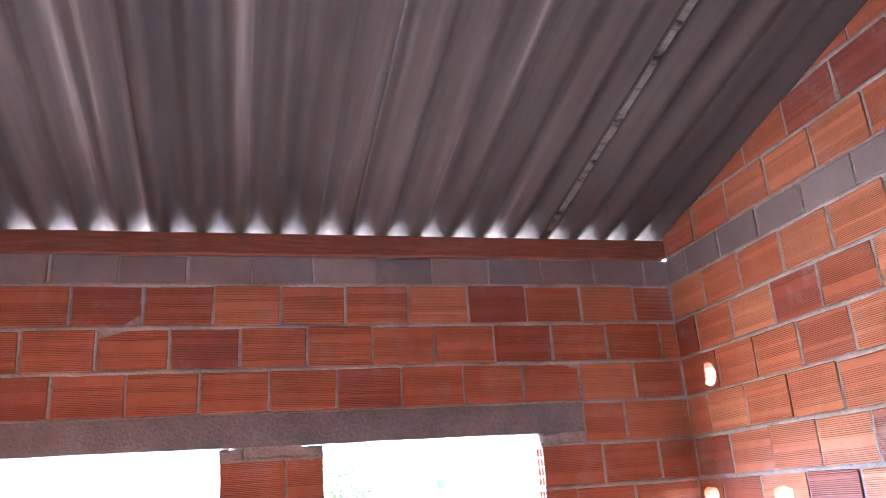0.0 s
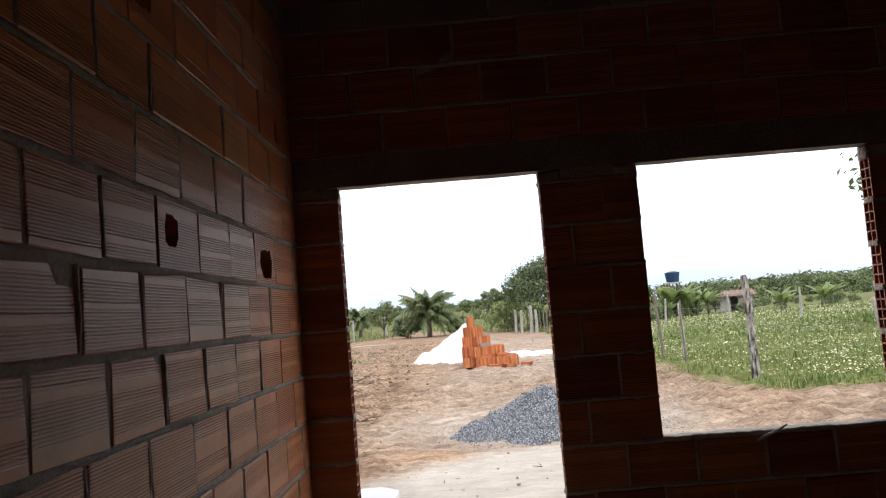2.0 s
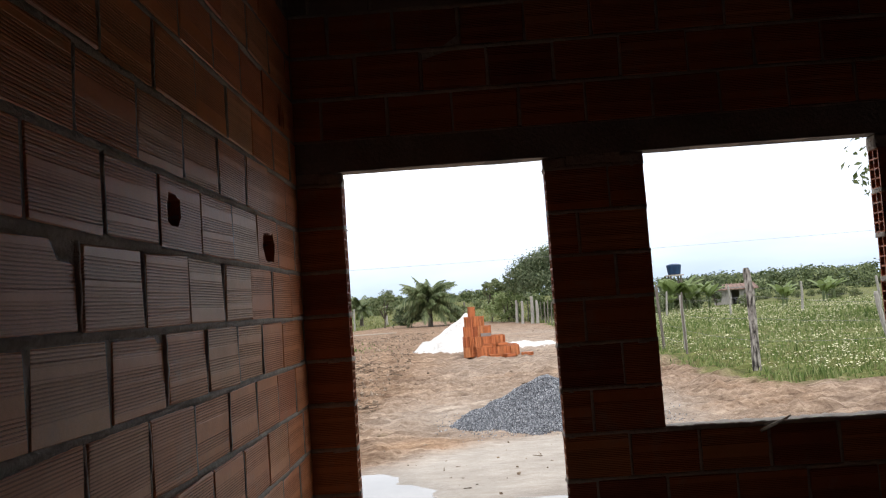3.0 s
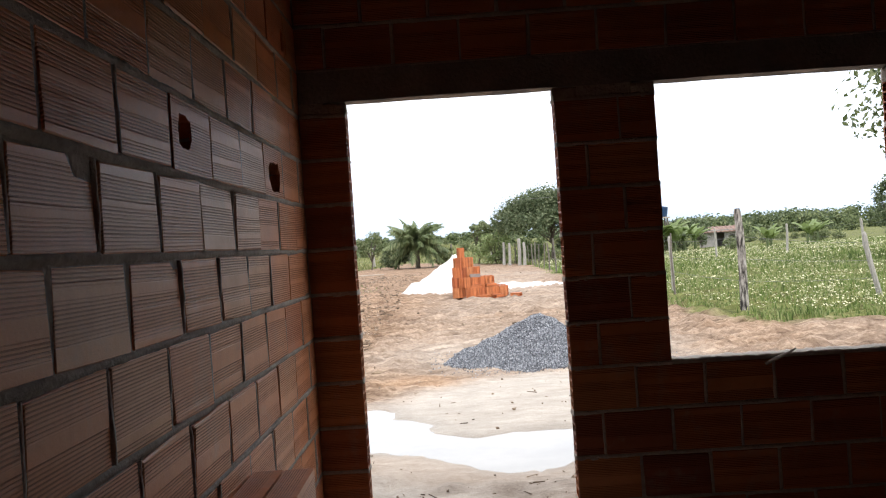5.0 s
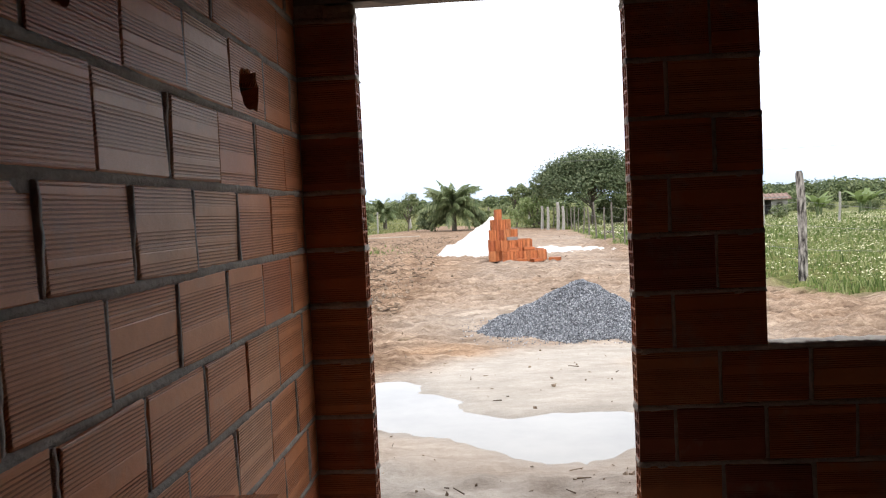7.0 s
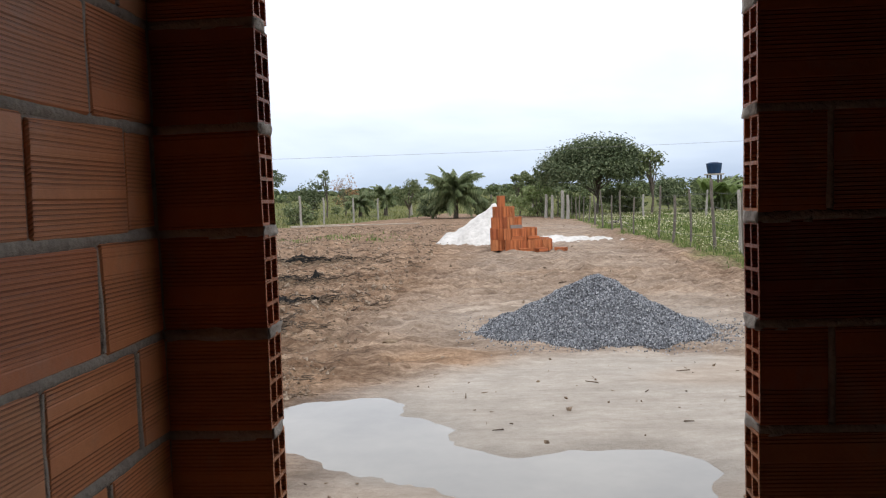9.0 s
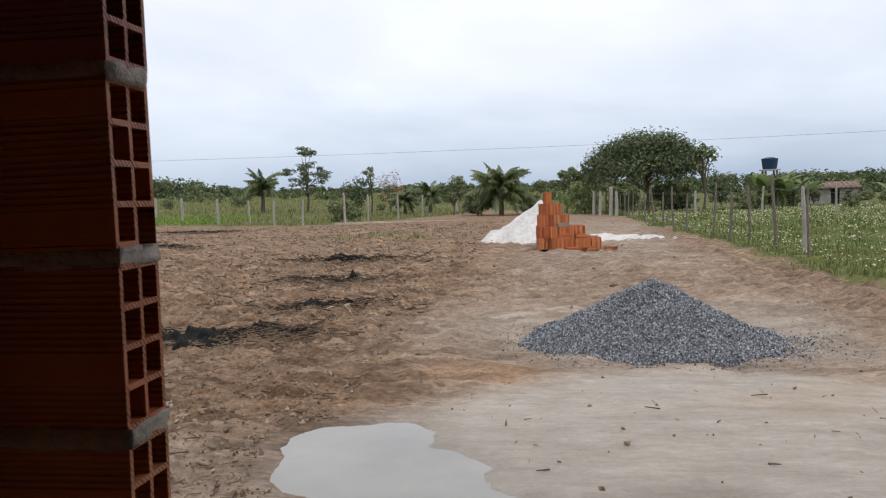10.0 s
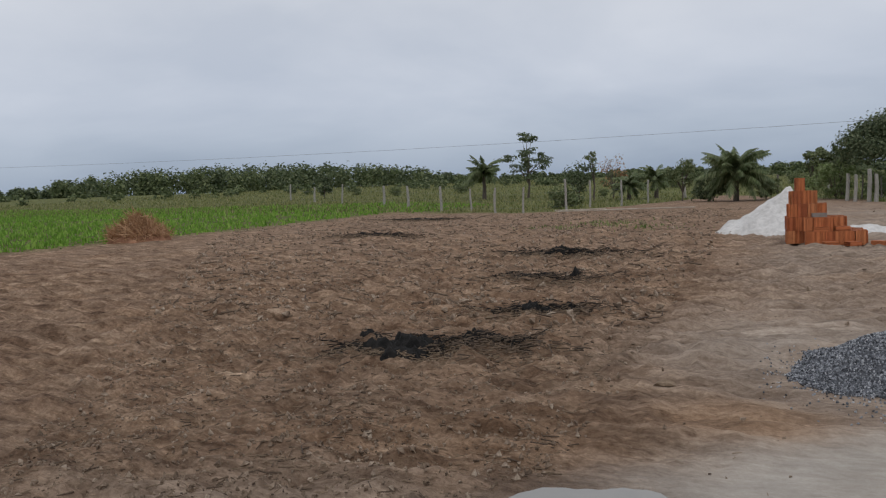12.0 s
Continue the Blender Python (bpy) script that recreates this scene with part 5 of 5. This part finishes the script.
at_place(broadleaf(3.9, 1.4, 0.9, 24, 70, 0.09, LEAF_DARK, "small upright tree in the far meadow"), 23.2, 37.6)
at_place(broadleaf(2.8, 1.5, 0.5, 14, 60, 0.11, LEAF_DARK, "dark rounded bush by the shed"), 20.7, 61.2)
at_place(broadleaf(2.8, 2.4, 0.5, 16, 60, 0.12, LEAF_DARK, "dark spreading bush near the water tank"), 14.4, 62.9)

# banana plants round the shed
plant = at_place(banana(2.3, 6, "banana plant with torn broad leaves"), 16.9, 55.1)
plant["group"] = "banana plants"
for x, y, s in ((15.5, 54.6, 1.3), (16.5, 55.2, 1.4), (17.9, 56.2, 1.2), (18.9, 56.8, 1.1), (15.2, 54.0, 0.7), (21.5, 49.4, 0.9), (22.3, 50.8, 0.75), (26.0, 53.5, 0.95), (26.9, 55.0, 0.8), (30.6, 62.0, 1.0)):
    again(plant, x, y, s)

# low scrub behind the fences and the wood on the horizon
shrub = broadleaf(1.5, 2.4, 0.1, 16, 45, 0.13, LEAF_MID, "low green shrub in the rough grass", "shrub")
at_place(shrub, -13.0, 52.0)["group"] = "scrub"
for x, y, s in ((15.4, 56.0, 0.9), (17.0, 56.4, 1.0), (20.0, 52.0, 0.6), (13.0, 50.0, 0.8), (10.0, 57.0, 1.1)):
    again(shrub, x, y, s)
for _ in range(80):
    x = rt.uniform(-52, 40)
    y = max(84, far_edge(x) + 30) + rt.uniform(0, 60) if x < 4.5 else rt.uniform(58, 92)
    if 17 < x < 27 and y < 70:
        continue
    again(shrub, x, y, rt.uniform(0.4, 0.9) * (0.75 if x > 9 else 1.0))
at_place(broadleaf(2.3, 1.6, 0.4, 14, 60, 0.12, LEAF_DARK, "single dark bush before the wood", "shrub"), -49.4, 80.5, 1.25)


def wood_top(a):
    """How many degrees the tree line stands above the eye in the direction a."""
    hill = smooth_step(-55, -42, a) * smooth_step(-19, -30, a)
    return 1.0 + 1.3 * hill + (0.16 + 0.22 * hill) * noise.noise((a * 0.55, 2.0, 7.0)) + 0.12 * noise.noise((a * 2.1, 5.0, 1.0))


def far_wood(count, lo, hi, per, size, mat, label, low=1.0):
    """The wood on the horizon: countless crowns standing one behind the other."""
    spots = []
    for _ in range(count):
        a, d = rt.uniform(-64, 52), rt.uniform(lo, hi)
        x, y = d * math.sin(radians(a)), d * math.cos(radians(a))
        ground_z = height(x, y)
        top = max(ground_z + 0.9, 1.35 + d * math.tan(radians(wood_top(a) * low * rt.uniform(0.72, 1.04))))
        w = rt.uniform(0.28, 0.42) * (top - ground_z) + 0.5
        z = top - w * 0.6
        while z > ground_z:
            spots.append((x + rt.uniform(-1, 1) * w * 0.6, y + rt.uniform(-1, 1) * w, z, w))
            z -= w * 0.9
    tagged(new("distant_wood", raw_mesh(*leaf_cloud(spots, per, size, 0.6), mat)), label, "wood", kind="stuff")


far_wood(620, 165, 215, 80, 0.36, LEAF_WOOD, "green mixed wood along the horizon")
far_wood(170, 160, 200, 80, 0.34, LEAF_DARK, "darker trees scattered in the distant wood")
far_wood(170, 112, 150, 50, 0.24, LEAF_WOOD, "low scrub growing before the distant wood", 0.42)

# shed and raised water tank far across the meadow
shed = tagged(new("shed"), "small far shed with pale walls and a tiled roof", "shed")
shed.matrix_basis = pose(23.5, 65.0, height(23.5, 65.0), 0, 0, -12) @ Matrix.Scale(0.78, 4)
bm = bmesh.new()
slab(bm, -2.0, 2.0, 0, 1.9, [(-0.4, 0.4, -0.1, 1.6), (0.9, 1.5, 0.7, 1.3)], -1.4, -1.25, "x")
for q in ((-2.0, 2.0, 1.25, 1.4), (-2.0, -1.85, -1.25, 1.25), (1.85, 2.0, -1.25, 1.25)):
    box(bm, *q, 0, 1.9)
part("wall", bm, WALL_WHITE, shed)
bm = bmesh.new()
box(bm, -2.4, 2.4, -1.8, 1.8, 1.9, 1.98)
for q in bm.verts:
    q.co.z += 0.16 * q.co.y
part("roof", bm, ROOF_TILE, shed)
for k in range(11):
    bm = bmesh.new()
    tube(bm, [(-2.3 + 0.46 * k, -1.85, 1.72), (-2.3 + 0.46 * k, 1.85, 2.3)], [0.06, 0.06], 6)
    part("roof_rib", bm, ROOF_TILE, shed)
tower = tagged(new("water_tank"), "dark blue water tank raised on posts", "water tank")
tower.matrix_basis = pose(16.6, 57.4, height(16.6, 57.4)) @ Matrix.Diagonal((0.95, 0.95, 1.2, 1))
for x, y in ((-0.4, -0.4), (0.4, -0.4), (0.4, 0.4), (-0.4, 0.4)):
    bm = bmesh.new()
    box(bm, x - 0.06, x + 0.06, y - 0.06, y + 0.06, -0.2, 2.2)
    part("leg", bm, WOOD_POST, tower)
bm = bmesh.new()
box(bm, -0.6, 0.6, -0.6, 0.6, 2.2, 2.28)
part("platform", bm, BOARD, tower)
bm = bmesh.new()
tube(bm, [(0, 0, 2.28), (0, 0, 2.35), (0, 0, 2.8), (0, 0, 2.86)], [0.46, 0.5, 0.58, 0.58], 20)
tank = part("tank", bm, TANK, tower)
bm = bmesh.new()
tube(bm, [(0, 0, 2.86), (0, 0, 2.9), (0, 0, 2.98)], [0.6, 0.6, 0.25], 20)
part("lid", bm, TANK, tank)

# a dead branch lying in the grass beside the fence
bm = bmesh.new()
tube(bm, [(-0.5, 0, 0.05), (-0.15, 0.03, 0.14), (0.2, 0, 0.12), (0.55, -0.04, 0.04)], [0.05, 0.07, 0.05, 0.025], 7)
tube(bm, [(0.0, 0, 0.13), (0.18, 0.1, 0.32), (0.3, 0.12, 0.36)], [0.04, 0.025, 0.012], 6)
tube(bm, [(-0.25, 0.02, 0.12), (-0.4, -0.12, 0.24)], [0.03, 0.012], 6)
limb = tagged(new("branch", mesh_of(bm, WOOD_BURNT)), "dark dead branch lying beside the fence", "branch")
limb.matrix_basis = pose(6.4, 36.6, height(6.4, 36.6), 0, 0, -8)

# a splinter of lath left in the mortar of the window sill
bm = bmesh.new()
tube(bm, [(0, 0, -0.035), (0.05, -0.004, -0.012), (0.10, -0.01, 0.010), (0.135, -0.012, 0.03)], [0.008, 0.009, 0.007, 0.004], 5)
stick = tagged(new("lath_splinter", mesh_of(bm, BOARD)), "pale splinter of lath sticking out of the sill mortar", "splinter")
stick.location = (2.045, -0.012, WINDOW[2] - 0.002)

# power line across the back
bm = bmesh.new()
pts = [(-80 + 10 * k, 40.0, 3.75 + 0.00028 * (-75 + 10 * k) ** 2) for k in range(17)]
tube(bm, pts, [0.0065] * len(pts), 5)
tagged(new("power_line", mesh_of(bm, WIRE)), "thin overhead cable spanning the field", "cable")
for x, hgt in ((-80, 5.0), (80, 5.0)):
    bm = bmesh.new()
    tube(bm, [(0, 0, -0.5), (0, 0, hgt)], [0.11, 0.08], 8)
    pole = tagged(new("utility_pole", mesh_of(bm, WOOD_POST)), "weathered wooden utility pole carrying the cable", "pole", "utility poles")
    pole.location = (x, 40.0, height(x, 40.0))
